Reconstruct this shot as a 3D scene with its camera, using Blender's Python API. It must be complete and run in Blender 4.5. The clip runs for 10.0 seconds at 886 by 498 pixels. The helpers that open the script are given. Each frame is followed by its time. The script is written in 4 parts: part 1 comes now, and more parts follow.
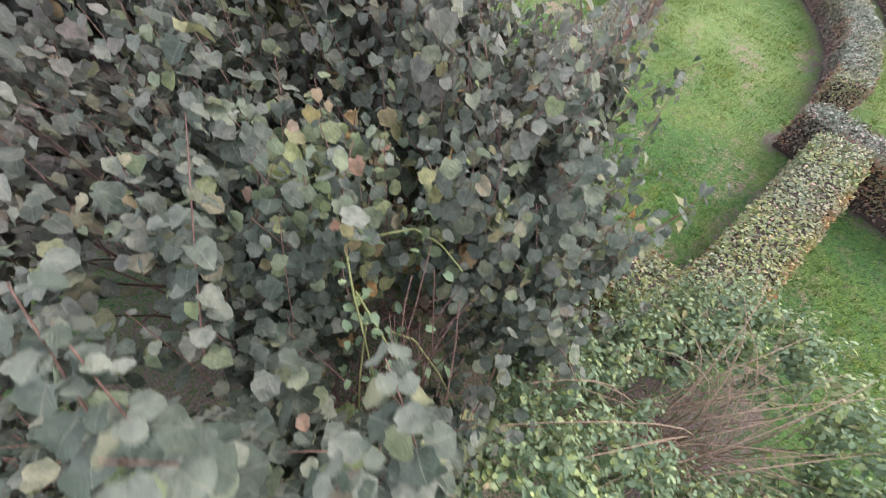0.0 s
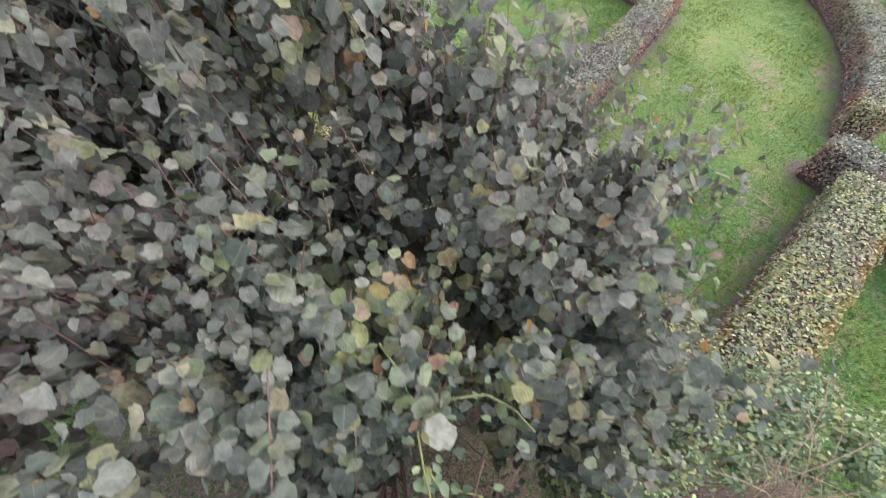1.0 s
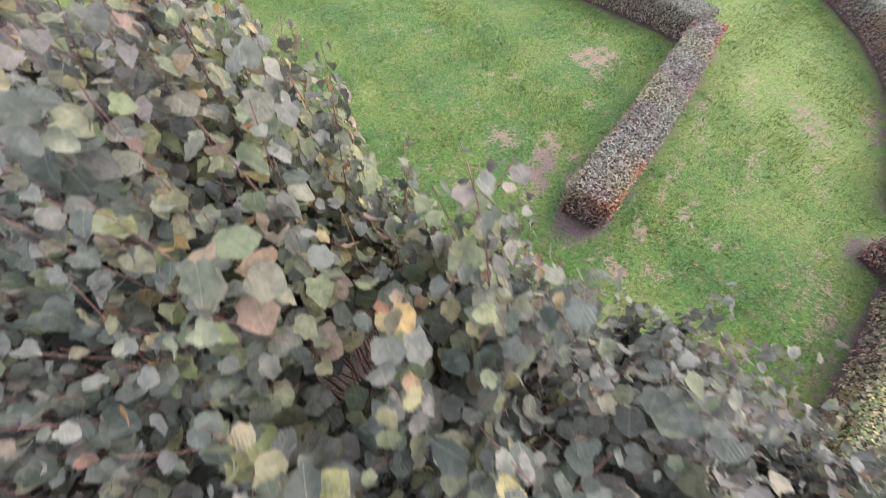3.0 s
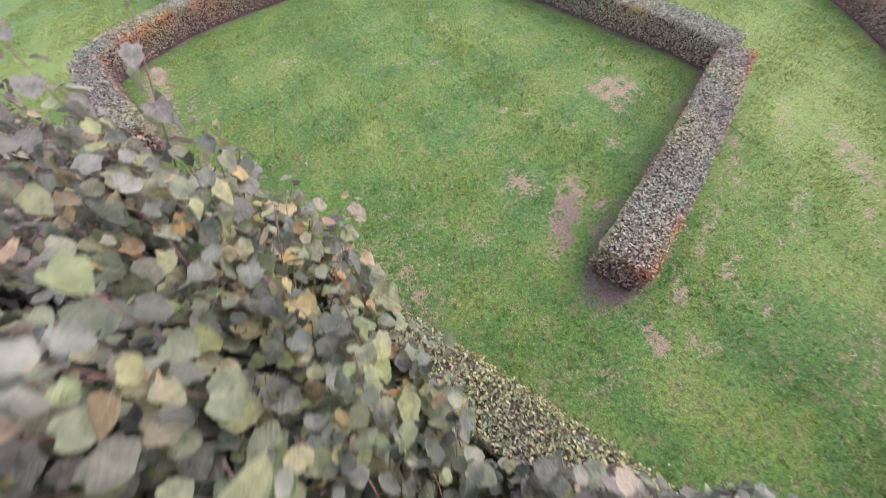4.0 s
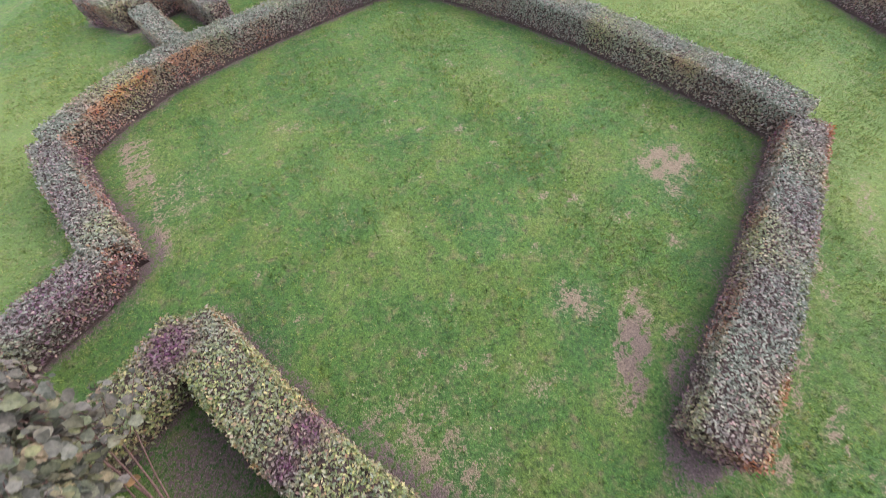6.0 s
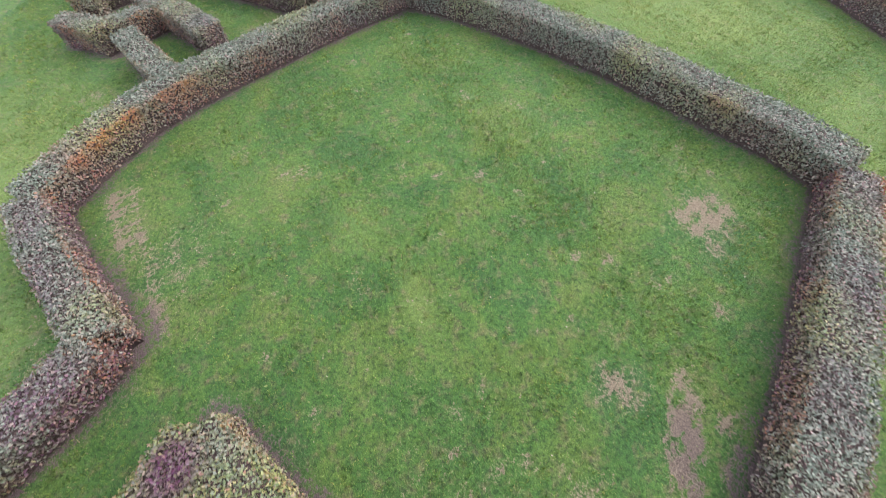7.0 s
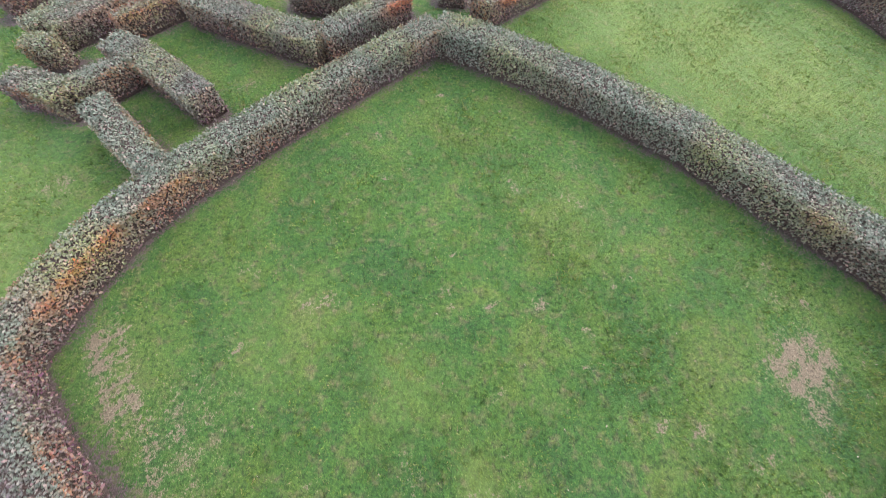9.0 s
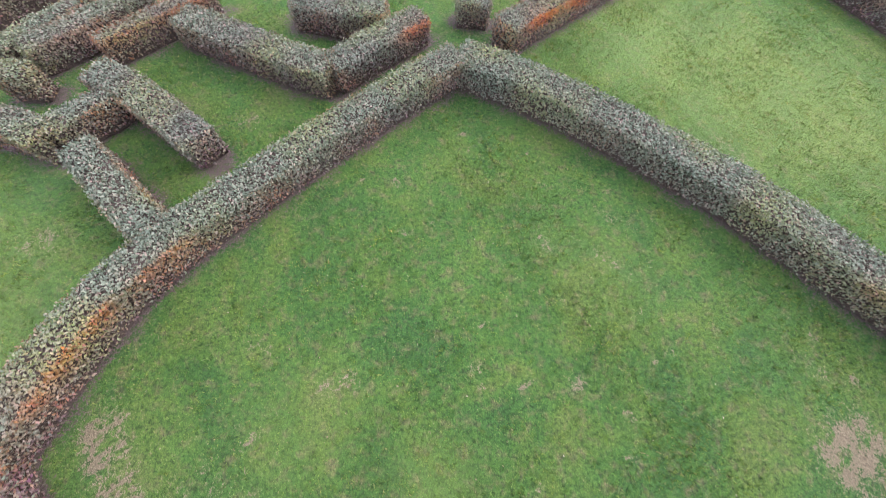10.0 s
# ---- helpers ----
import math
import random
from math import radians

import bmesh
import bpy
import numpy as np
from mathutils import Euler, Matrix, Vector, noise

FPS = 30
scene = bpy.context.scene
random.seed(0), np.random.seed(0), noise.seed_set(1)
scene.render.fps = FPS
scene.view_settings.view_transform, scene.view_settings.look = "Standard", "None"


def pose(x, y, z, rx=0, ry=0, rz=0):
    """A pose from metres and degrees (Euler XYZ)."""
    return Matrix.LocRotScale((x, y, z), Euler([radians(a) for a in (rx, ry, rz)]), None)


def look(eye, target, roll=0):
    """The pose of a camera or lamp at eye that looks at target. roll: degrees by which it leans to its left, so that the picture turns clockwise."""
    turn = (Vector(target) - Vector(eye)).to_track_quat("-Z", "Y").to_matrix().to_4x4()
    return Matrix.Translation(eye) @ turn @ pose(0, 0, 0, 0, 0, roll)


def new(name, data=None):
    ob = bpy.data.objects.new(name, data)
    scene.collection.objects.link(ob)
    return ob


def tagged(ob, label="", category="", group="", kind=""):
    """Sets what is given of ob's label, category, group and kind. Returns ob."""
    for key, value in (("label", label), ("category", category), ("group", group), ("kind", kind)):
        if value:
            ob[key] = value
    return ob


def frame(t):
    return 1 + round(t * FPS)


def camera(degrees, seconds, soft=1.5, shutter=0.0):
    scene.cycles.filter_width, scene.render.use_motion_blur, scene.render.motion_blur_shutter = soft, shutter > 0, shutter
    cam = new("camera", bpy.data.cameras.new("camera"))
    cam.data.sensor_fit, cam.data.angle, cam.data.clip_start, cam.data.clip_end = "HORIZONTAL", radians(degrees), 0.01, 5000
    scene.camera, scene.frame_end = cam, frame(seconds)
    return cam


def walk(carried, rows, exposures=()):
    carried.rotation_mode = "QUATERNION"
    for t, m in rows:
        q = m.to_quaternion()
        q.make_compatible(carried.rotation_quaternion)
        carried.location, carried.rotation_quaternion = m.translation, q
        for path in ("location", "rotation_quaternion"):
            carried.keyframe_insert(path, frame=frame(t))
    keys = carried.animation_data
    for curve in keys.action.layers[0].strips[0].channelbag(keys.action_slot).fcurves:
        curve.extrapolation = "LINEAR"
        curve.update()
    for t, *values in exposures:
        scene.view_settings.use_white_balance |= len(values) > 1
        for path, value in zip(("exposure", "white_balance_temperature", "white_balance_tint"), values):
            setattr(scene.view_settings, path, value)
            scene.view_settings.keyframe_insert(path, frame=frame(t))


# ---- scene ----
# Camera: a drone that glides forward over a tall shrub and a low hedge maze.
cam = camera(103.0, 10.0, soft=0.6, shutter=0.4)
PATH = [
    (0.0, 0.379, -0.116, 3.093, 7.32, -53.83, 0.45),
    (0.5, 0.213, 0.144, 3.229, 6.94, -54.51, 0.16),
    (1.0, 0.041, 0.419, 3.374, 6.74, -55.16, -0.02),
    (1.5, -0.144, 0.720, 3.527, 6.37, -55.98, -0.09),
    (2.0, -0.346, 1.046, 3.690, 5.96, -56.88, -0.18),
    (2.5, -0.548, 1.390, 3.852, 5.62, -57.66, -0.27),
    (3.0, -0.727, 1.756, 3.971, 5.48, -58.21, -0.49),
    (4.5, -1.125, 3.125, 4.044, 6.56, -57.13, -3.23),
    (5.0, -1.300, 3.601, 4.131, 6.24, -57.69, -3.20),
    (5.5, -1.509, 4.109, 4.240, 5.39, -58.70, -2.72),
    (7.0, -2.202, 5.814, 4.473, 2.52, -61.15, -0.95),
    (7.5, -2.463, 6.411, 4.560, 1.31, -62.11, 0.03),
    (8.0, -2.714, 7.041, 4.634, 0.07, -63.21, 1.17),
    (8.5, -2.945, 7.695, 4.672, -0.50, -64.21, 1.98),
    (9.0, -3.187, 8.328, 4.724, -1.85, -65.28, 3.22),
    (9.5, -3.437, 8.939, 4.765, -3.48, -66.50, 4.85),
    (10.0, -3.694, 9.552, 4.763, -5.22, -67.60, 6.67),
]
walk(cam, [(t, pose(x, y, z, 0, 0, yaw) @ pose(0, 0, 0, 90 + pitch, 0, 0) @ pose(0, 0, 0, 0, 0, roll)) for t, x, y, z, yaw, pitch, roll in PATH],
     exposures=[(0.0, 1.57, 6500, 14), (2.5, 1.74, 6500, 22), (5.0, 1.50, 6420, 27), (5.5, 1.45, 6380, 25), (7.0, 1.43, 6280, 16), (10.0, 1.43, 6280, 14)])

# ---- light ----
SUN_ELEV, SUN_AZ = 42.0, 62.0  # degrees; azimuth from +y towards +x
world = bpy.data.worlds.new("sky")
world.use_nodes = True
scene.world = world
wn, wl = world.node_tree.nodes, world.node_tree.links
sky = wn.new("ShaderNodeTexSky")
sky.sky_type, sky.sun_disc = "NISHITA", False
sky.sun_elevation, sky.sun_rotation = radians(SUN_ELEV), radians(SUN_AZ)
sky.air_density, sky.dust_density, sky.ozone_density = 1.0, 3.5, 1.0
wn["Background"].inputs["Strength"].default_value = 0.15
cloud = wn.new("ShaderNodeMix")  # an even layer of cloud before the sky
cloud.data_type = "RGBA"
cloud.inputs[0].default_value, cloud.inputs[7].default_value = 0.7, (6.0, 6.1, 6.3, 1)
wl.new(sky.outputs[0], cloud.inputs[6])
wl.new(cloud.outputs[2], wn["Background"].inputs["Color"])
sun = new("sun", bpy.data.lights.new("sun", "SUN"))
sun.data.energy, sun.data.angle, sun.data.color = 0.9, radians(40), (1.0, 0.93, 0.82)
sun.matrix_world = look(
    (10 * math.sin(radians(SUN_AZ)), 10 * math.cos(radians(SUN_AZ)), 10 * math.tan(radians(SUN_ELEV))), (0, 0, 0))

# ---- material helpers ----


def material(name):
    m = bpy.data.materials.new(name)
    m.use_nodes = True
    n, l = m.node_tree.nodes, m.node_tree.links
    return m, n, l, n["Principled BSDF"]


def ramp(n, stops, mode="LINEAR"):
    r = n.new("ShaderNodeValToRGB")
    r.color_ramp.interpolation = mode
    e = r.color_ramp.elements
    while len(e) < len(stops):
        e.new(0.5)
    for k, (p, c) in zip(e, stops):
        k.position, k.color = p, (*c, 1)
    return r


def noise_tex(n, l, scale, detail=4.0, rough=0.55, distort=0.0):
    c = n.new("ShaderNodeTexCoord")
    t = n.new("ShaderNodeTexNoise")
    t.inputs["Scale"].default_value, t.inputs["Detail"].default_value = scale, detail
    t.inputs["Roughness"].default_value, t.inputs["Distortion"].default_value = rough, distort
    l.new(c.outputs["Object"], t.inputs["Vector"])
    return t


def mixed(n, l, fac, a, b, mode="MIX"):
    x = n.new("ShaderNodeMix")
    x.data_type, x.blend_type = "RGBA", mode
    for socket, value in ((x.inputs[0], fac), (x.inputs[6], a), (x.inputs[7], b)):
        if isinstance(value, bpy.types.NodeSocket):
            l.new(value, socket)
        elif isinstance(value, (int, float)):
            socket.default_value = value
        else:
            socket.default_value = (*value, 1)
    return x.outputs[2]


def attribute(n, name):
    a = n.new("ShaderNodeAttribute")
    a.attribute_name = name
    return a.outputs["Fac"]


def added(n, l, a, k, c):
    """a * k + c, for sockets or numbers."""
    x = n.new("ShaderNodeMath")
    x.operation = "MULTIPLY_ADD"
    for socket, value in zip(x.inputs, (a, k, c)):
        if isinstance(value, bpy.types.NodeSocket):
            l.new(value, socket)
        else:
            socket.default_value = value
    return x.outputs[0]


def bump(n, l, bsdf, height, strength, distance):
    b = n.new("ShaderNodeBump")
    b.inputs["Strength"].default_value, b.inputs["Distance"].default_value = strength, distance
    l.new(height, b.inputs["Height"])
    l.new(b.outputs[0], bsdf.inputs["Normal"])


def leaf_material(name, stops, autumn=((0.33, 0.20, 0.08), (0.26, 0.12, 0.05)), rough=0.42, translucent=0.18, single=False, gloss=0.5, vein=(0.16, 0.17, 0.10), patchy=0.0, veined=False, violet=(0.135, 0.042, 0.105)):
    """Leaf colours that differ from leaf to leaf, with the attribute autumn turning some of them."""
    m, n, l, bsdf = material(name)
    if single:
        rnd = n.new("ShaderNodeObjectInfo").outputs["Random"]
    else:
        rnd = n.new("ShaderNodeNewGeometry").outputs["Random Per Island"]
    r = ramp(n, stops)
    l.new(rnd, r.inputs[0])
    t = noise_tex(n, l, 35.0, 3.0)
    colour = mixed(n, l, t.outputs["Fac"], r.outputs[0], mixed(n, l, 0.45, r.outputs[0], vein))
    if patchy:
        spots = ramp(n, [(0.36, (0.62, 0.72, 0.66)), (0.50, (1, 1, 1)), (0.64, (1.75, 1.40, 1.2))])
        l.new(noise_tex(n, l, 4.5, 6.0, 0.7, 0.5).outputs["Fac"], spots.inputs[0])
        colour = mixed(n, l, patchy, colour, spots.outputs[0], "MULTIPLY")
        drift = ramp(n, [(0.36, (0.70, 0.95, 1.15)), (0.50, (1, 1, 1)), (0.64, (1.40, 1.12, 0.80))])
        l.new(noise_tex(n, l, 1.5, 4.0, 0.6, 0.8).outputs["Fac"], drift.inputs[0])
        colour = mixed(n, l, 0.5, colour, drift.outputs[0], "MULTIPLY")
        tuft = ramp(n, [(0.36, (0.46, 0.52, 0.52)), (0.48, (1, 1, 1)), (0.64, (1.45, 1.34, 1.2))])
        l.new(noise_tex(n, l, 20.0, 5.0, 0.7, 0.4).outputs["Fac"], tuft.inputs[0])
        colour = mixed(n, l, 0.9, colour, tuft.outputs[0], "MULTIPLY")
        # faint curved tracks of the mower round the lawn
        place = n.new("ShaderNodeMapping")
        place.inputs["Location"].default_value = (2.4, -8.6, 0)
        l.new(n.new("ShaderNodeTexCoord").outputs["Object"], place.inputs["Vector"])
        tracks = n.new("ShaderNodeTexWave")
        tracks.wave_type, tracks.rings_direction = "RINGS", "Z"
        tracks.inputs["Scale"].default_value, tracks.inputs["Distortion"].default_value = 0.8, 5.0
        tracks.inputs["Detail"].default_value, tracks.inputs["Detail Scale"].default_value = 3.0, 1.2
        l.new(place.outputs[0], tracks.inputs["Vector"])
        mown = ramp(n, [(0.2, (0.84, 0.88, 0.86)), (0.8, (1.16, 1.08, 1.06))])
        l.new(tracks.outputs["Fac"], mown.inputs[0])
        colour = mixed(n, l, 1.0, colour, mown.outputs[0], "MULTIPLY")
    if not single:
        warm = ramp(n, [(0.0, autumn[0]), (1.0, autumn[1])])
        mult = n.new("ShaderNodeMath")
        mult.operation, mult.inputs[1].default_value = "MULTIPLY", 7.13
        frac = n.new("ShaderNodeMath")
        frac.operation = "FRACT"
        l.new(rnd, mult.inputs[0])
        l.new(mult.outputs[0], frac.inputs[0])
        l.new(frac.outputs[0], warm.inputs[0])
        colour = mixed(n, l, attribute(n, "autumn"), colour, warm.outputs[0])
        ripe = ramp(n, [(0.0, (0.098, 0.158, 0.048)), (0.35, (0.222, 0.288, 0.095)), (0.7, (0.365, 0.390, 0.140)), (0.9, (0.48, 0.41, 0.17)), (1.0, (0.440, 0.190, 0.150))])
        l.new(frac.outputs[0], ripe.inputs[0])
        colour = mixed(n, l, attribute(n, "olive"), colour, ripe.outputs[0])
        colour = mixed(n, l, attribute(n, "purple"), colour, violet)
    if veined:  # pleats between slanting side veins, and the midrib
        u, v = attribute(n, "leaf_u"), attribute(n, "leaf_v")
        side = n.new("ShaderNodeMath")
        side.operation = "ABSOLUTE"
        l.new(u, side.inputs[0])
        wave = n.new("ShaderNodeMath")
        wave.operation = "SINE"
        l.new(added(n, l, v, 30.0, added(n, l, side.outputs[0], -26.0, 0.0)), wave.inputs[0])
        rib = n.new("ShaderNodeMath")
        rib.operation = "LESS_THAN"
        rib.inputs[1].default_value = 0.022
        l.new(side.outputs[0], rib.inputs[0])
        pale = ramp(n, [(0.7, (1, 1, 1)), (1.0, (1.10, 1.10, 1.06))])
        l.new(added(n, l, wave.outputs[0], 0.5, 0.5), pale.inputs[0])
        colour = mixed(n, l, 0.8, colour, pale.outputs[0], "MULTIPLY")
        colour = mixed(n, l, added(n, l, rib.outputs[0], 0.3, 0.0), colour, (0.28, 0.28, 0.22))
        crinkle = noise_tex(n, l, 28.0, 4.0, 0.6)
        blotch = ramp(n, [(0.36, (0.62, 0.66, 0.66)), (0.52, (1, 1, 1)), (0.66, (1.28, 1.24, 1.26))])
        l.new(crinkle.outputs["Fac"], blotch.inputs[0])
        colour = mixed(n, l, 0.9, colour, blotch.outputs[0], "MULTIPLY")
        bump(n, l, bsdf, added(n, l, wave.outputs[0], 0.03, crinkle.outputs["Fac"]), 0.8, 0.014)
    l.new(colour, bsdf.inputs["Base Color"])
    bsdf.inputs["Roughness"].default_value = rough
    bsdf.inputs["Specular IOR Level"].default_value = gloss
    tr = n.new("ShaderNodeBsdfTranslucent")
    l.new(colour, tr.inputs["Color"])
    mx = n.new("ShaderNodeMixShader")
    mx.inputs[0].default_value = translucent
    l.new(bsdf.outputs[0], mx.inputs[1])
    l.new(tr.outputs[0], mx.inputs[2])
    l.new(mx.outputs[0], n["Material Output"].inputs["Surface"])
    return m


def bark_material(name, a, b, scale=40.0):
    m, n, l, bsdf = material(name)
    t = noise_tex(n, l, scale, 6.0, 0.65)
    r = ramp(n, [(0.3, a), (0.7, b)])
    l.new(t.outputs["Fac"], r.inputs[0])
    l.new(r.outputs[0], bsdf.inputs["Base Color"])
    bsdf.inputs["Roughness"].default_value = 0.85
    bump(n, l, bsdf, t.outputs["Fac"], 0.6, 0.01)
    return m


def lawn_material():
    m, n, l, bsdf = material("mown lawn and bare soil")
    big, mid, fine = noise_tex(n, l, 0.9, 5.0, 0.6, 0.6), noise_tex(n, l, 6.0, 6.0, 0.65, 0.3), noise_tex(n, l, 60.0, 6.0, 0.75)
    clump = noise_tex(n, l, 20.0, 5.0, 0.7, 0.4)
    green = ramp(n, [(0.34, (0.038, 0.112, 0.024)), (0.48, (0.056, 0.140, 0.026)), (0.60, (0.086, 0.158, 0.030)), (0.70, (0.110, 0.160, 0.042))])
    l.new(big.outputs["Fac"], green.inputs[0])
    worn = ramp(n, [(0.51, (0, 0, 0)), (0.72, (0.85, 0.85, 0.85))])
    l.new(mid.outputs["Fac"], worn.inputs[0])
    c = mixed(n, l, worn.outputs[0], green.outputs[0], (0.165, 0.140, 0.080))
    tuft = ramp(n, [(0.36, (0.38, 0.44, 0.46)), (0.48, (1, 1, 1)), (0.64, (1.5, 1.36, 1.2))])
    l.new(clump.outputs["Fac"], tuft.inputs[0])
    c = mixed(n, l, 0.9, c, tuft.outputs[0], "MULTIPLY")
    tone = ramp(n, [(0.36, (0.42, 0.42, 0.42)), (0.64, (1.4, 1.4, 1.4))])
    l.new(fine.outputs["Fac"], tone.inputs[0])
    c = mixed(n, l, 0.9, c, tone.outputs[0], "MULTIPLY")
    # Pale yellow-green: paler grass, and far light and haze put into the colour.
    c = mixed(n, l, attribute(n, "pale_sunlit"), c, (0.24, 0.31, 0.09))
    soil = ramp(n, [(0.34, (0.068, 0.050, 0.036)), (0.50, (0.185, 0.145, 0.098)), (0.66, (0.35, 0.295, 0.205))])
    l.new(fine.outputs["Fac"], soil.inputs[0])
    # A second, darker purple-brown earth colour, mixed in by its own attribute.
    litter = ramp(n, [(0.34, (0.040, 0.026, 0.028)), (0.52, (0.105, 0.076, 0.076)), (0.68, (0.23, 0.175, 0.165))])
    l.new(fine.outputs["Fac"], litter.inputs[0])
    earth = mixed(n, l, attribute(n, "dark_soil"), soil.outputs[0], litter.outputs[0])
    ragged = added(n, l, fine.outputs["Fac"], 2.2, added(n, l, clump.outputs["Fac"], 3.0, -2.82))
    mask = ramp(n, [(0.42, (0, 0, 0)), (0.66, (1, 1, 1))])
    l.new(added(n, l, ragged, 1.0, attribute(n, "bare")), mask.inputs[0])
    c = mixed(n, l, mask.outputs[0], c, earth)
    l.new(c, bsdf.inputs["Base Color"])
    bsdf.inputs["Roughness"].default_value = 0.9
    bump(n, l, bsdf, fine.outputs["Fac"], 0.9, 0.03)
    return m


MAT_LAWN = lawn_material()
MAT_GRASS = leaf_material("grass blades", [(0.0, (0.036, 0.100, 0.016)), (0.45, (0.095, 0.208, 0.032)), (0.80, (0.155, 0.275, 0.056)), (0.93, (0.22, 0.298, 0.088)), (1.0, (0.34, 0.29, 0.17))], rough=0.6, translucent=0.3, gloss=0.25, patchy=0.45)
MAT_HEDGE = leaf_material("clipped hedge leaves", [(0.0, (0.070, 0.092, 0.070)), (0.25, (0.132, 0.178, 0.146)), (0.55, (0.212, 0.270, 0.222)), (0.78, (0.292, 0.324, 0.276)), (0.91, (0.365, 0.345, 0.295)), (1.0, (0.390, 0.245, 0.245))], autumn=((0.60, 0.21, 0.05), (0.36, 0.065, 0.035)), rough=0.5, translucent=0.15, gloss=0.45)
# Twig brown with the shade of the gaps between leaves put into it.
MAT_CORE = bark_material("hedge twigs with shade in their brown", (0.028, 0.020, 0.018), (0.115, 0.080, 0.074), 45.0)
MAT_TWIG = bark_material("grey brown twigs", (0.10, 0.075, 0.06), (0.22, 0.17, 0.14), 60.0)
TREE_STOPS = [(0.0, (0.038, 0.059, 0.038)), (0.28, (0.082, 0.107, 0.079)), (0.60, (0.142, 0.168, 0.134)), (0.82, (0.240, 0.256, 0.214)), (0.93, (0.195, 0.245, 0.130)), (1.0, (0.30, 0.265, 0.17))]
TREE_LEAF = dict(rough=0.5, translucent=0.34, gloss=0.4, vein=(0.11, 0.13, 0.13), veined=True, violet=(0.242, 0.186, 0.186), autumn=((0.36, 0.27, 0.16), (0.42, 0.22, 0.06)))
MAT_TREE = leaf_material("broad dark green leaves", TREE_STOPS, **TREE_LEAF)
MAT_TREE_ONE = leaf_material("broad dark green single leaf", TREE_STOPS[:4], single=True, **TREE_LEAF)
MAT_ROSE = leaf_material("light green rose leaves", [(0.0, (0.085, 0.155, 0.085)), (0.4, (0.165, 0.255, 0.155)), (0.8, (0.260, 0.365, 0.215)), (1.0, (0.40, 0.48, 0.17))], rough=0.5, translucent=0.25)
MAT_BARK = bark_material("reddish young bark", (0.12, 0.062, 0.055), (0.30, 0.18, 0.155), 50.0)
MAT_DRY = bark_material("dry pinkish brown canes", (0.17, 0.11, 0.085), (0.38, 0.28, 0.21), 60.0)
MAT_LIMB = bark_material("dark reddish brown bark", (0.050, 0.028, 0.024), (0.17, 0.10, 0.085), 50.0)
MAT_CANE = bark_material("pale green rambling stems", (0.16, 0.19, 0.07), (0.30, 0.30, 0.14), 50.0)
MAT_LITTER = leaf_material("fallen dry leaves", [(0.0, (0.20, 0.12, 0.07)), (0.5, (0.32, 0.24, 0.16)), (1.0, (0.48, 0.42, 0.34))], rough=0.7, translucent=0.0)

# ---- mesh helpers ----
rng = np.random.default_rng(7)


def mesh_np(name, verts, faces, mats, smooth=False, attrs=None):
    """A mesh from arrays of vertices and of equal-sided faces; attrs: one float a vertex."""
    me = bpy.data.meshes.new(name)
    verts, faces = np.asarray(verts, np.float32), np.asarray(faces, np.int32)
    me.vertices.add(len(verts))
    me.vertices.foreach_set("co", verts.ravel())
    me.loops.add(faces.size)
    me.loops.foreach_set("vertex_index", faces.ravel())
    me.polygons.add(len(faces))
    me.polygons.foreach_set("loop_start", np.arange(0, faces.size, faces.shape[1], dtype=np.int32))
    me.update(calc_edges=True)
    me.validate()
    if smooth:
        me.shade_smooth()
    for key, values in (attrs or {}).items():
        me.attributes.new(key, "FLOAT", "POINT").data.foreach_set("value", np.asarray(values, np.float32))
    me.materials.append(mats)
    return me


def part(name, me, parent, label="", kind=""):
    ob = new(name, me)
    ob.parent = parent
    return tagged(ob, label=label, kind=kind)


def thing(name, place, label, category, group="", kind=""):
    ob = new(name)
    ob.location = place
    return tagged(ob, label, category, group, kind)


def unit(v):
    return v / np.maximum(np.linalg.norm(v, axis=-1, keepdims=True), 1e-9)


def leaf_frames(normal, along):
    """Per leaf: side, length and face axes."""
    z = unit(normal)
    y = unit(along - (along * z).sum(1, keepdims=True) * z)
    return np.cross(y, z), y, z


# A small folded leaf of four triangles, and a broad one with shallow lobes.
SMALL_V = np.array([(0, 0, 0), (-0.27, 0.45, 0.12), (0, 0.5, 0.0), (0.27, 0.45, 0.12), (0, 1, -0.10)])
SMALL_F = np.array([(0, 2, 1), (0, 3, 2), (1, 2, 4), (2, 3, 4)])
BROAD_V = np.array([(0, 0.03, -0.02), (0, 0.5, -0.06), (0, 0.98, -0.22), (-0.23, -0.05, 0.02), (-0.44, 0.10, 0.09), (-0.45, 0.31, 0.05), (-0.52, 0.49, 0.03), (-0.40, 0.67, -0.04), (-0.25, 0.83, -0.11),
                    (0.24, -0.04, 0.03), (0.45, 0.12, 0.11), (0.44, 0.33, 0.06), (0.51, 0.52, 0.05), (0.40, 0.68, -0.03), (0.23, 0.85, -0.13)])
BROAD_F = np.array([(0, 4, 3), (0, 1, 4), (1, 5, 4), (1, 6, 5), (1, 7, 6), (1, 8, 7), (1, 2, 8), (0, 9, 10), (0, 10, 1), (1, 10, 11), (1, 11, 12), (1, 12, 13), (1, 13, 14), (1, 14, 2)])


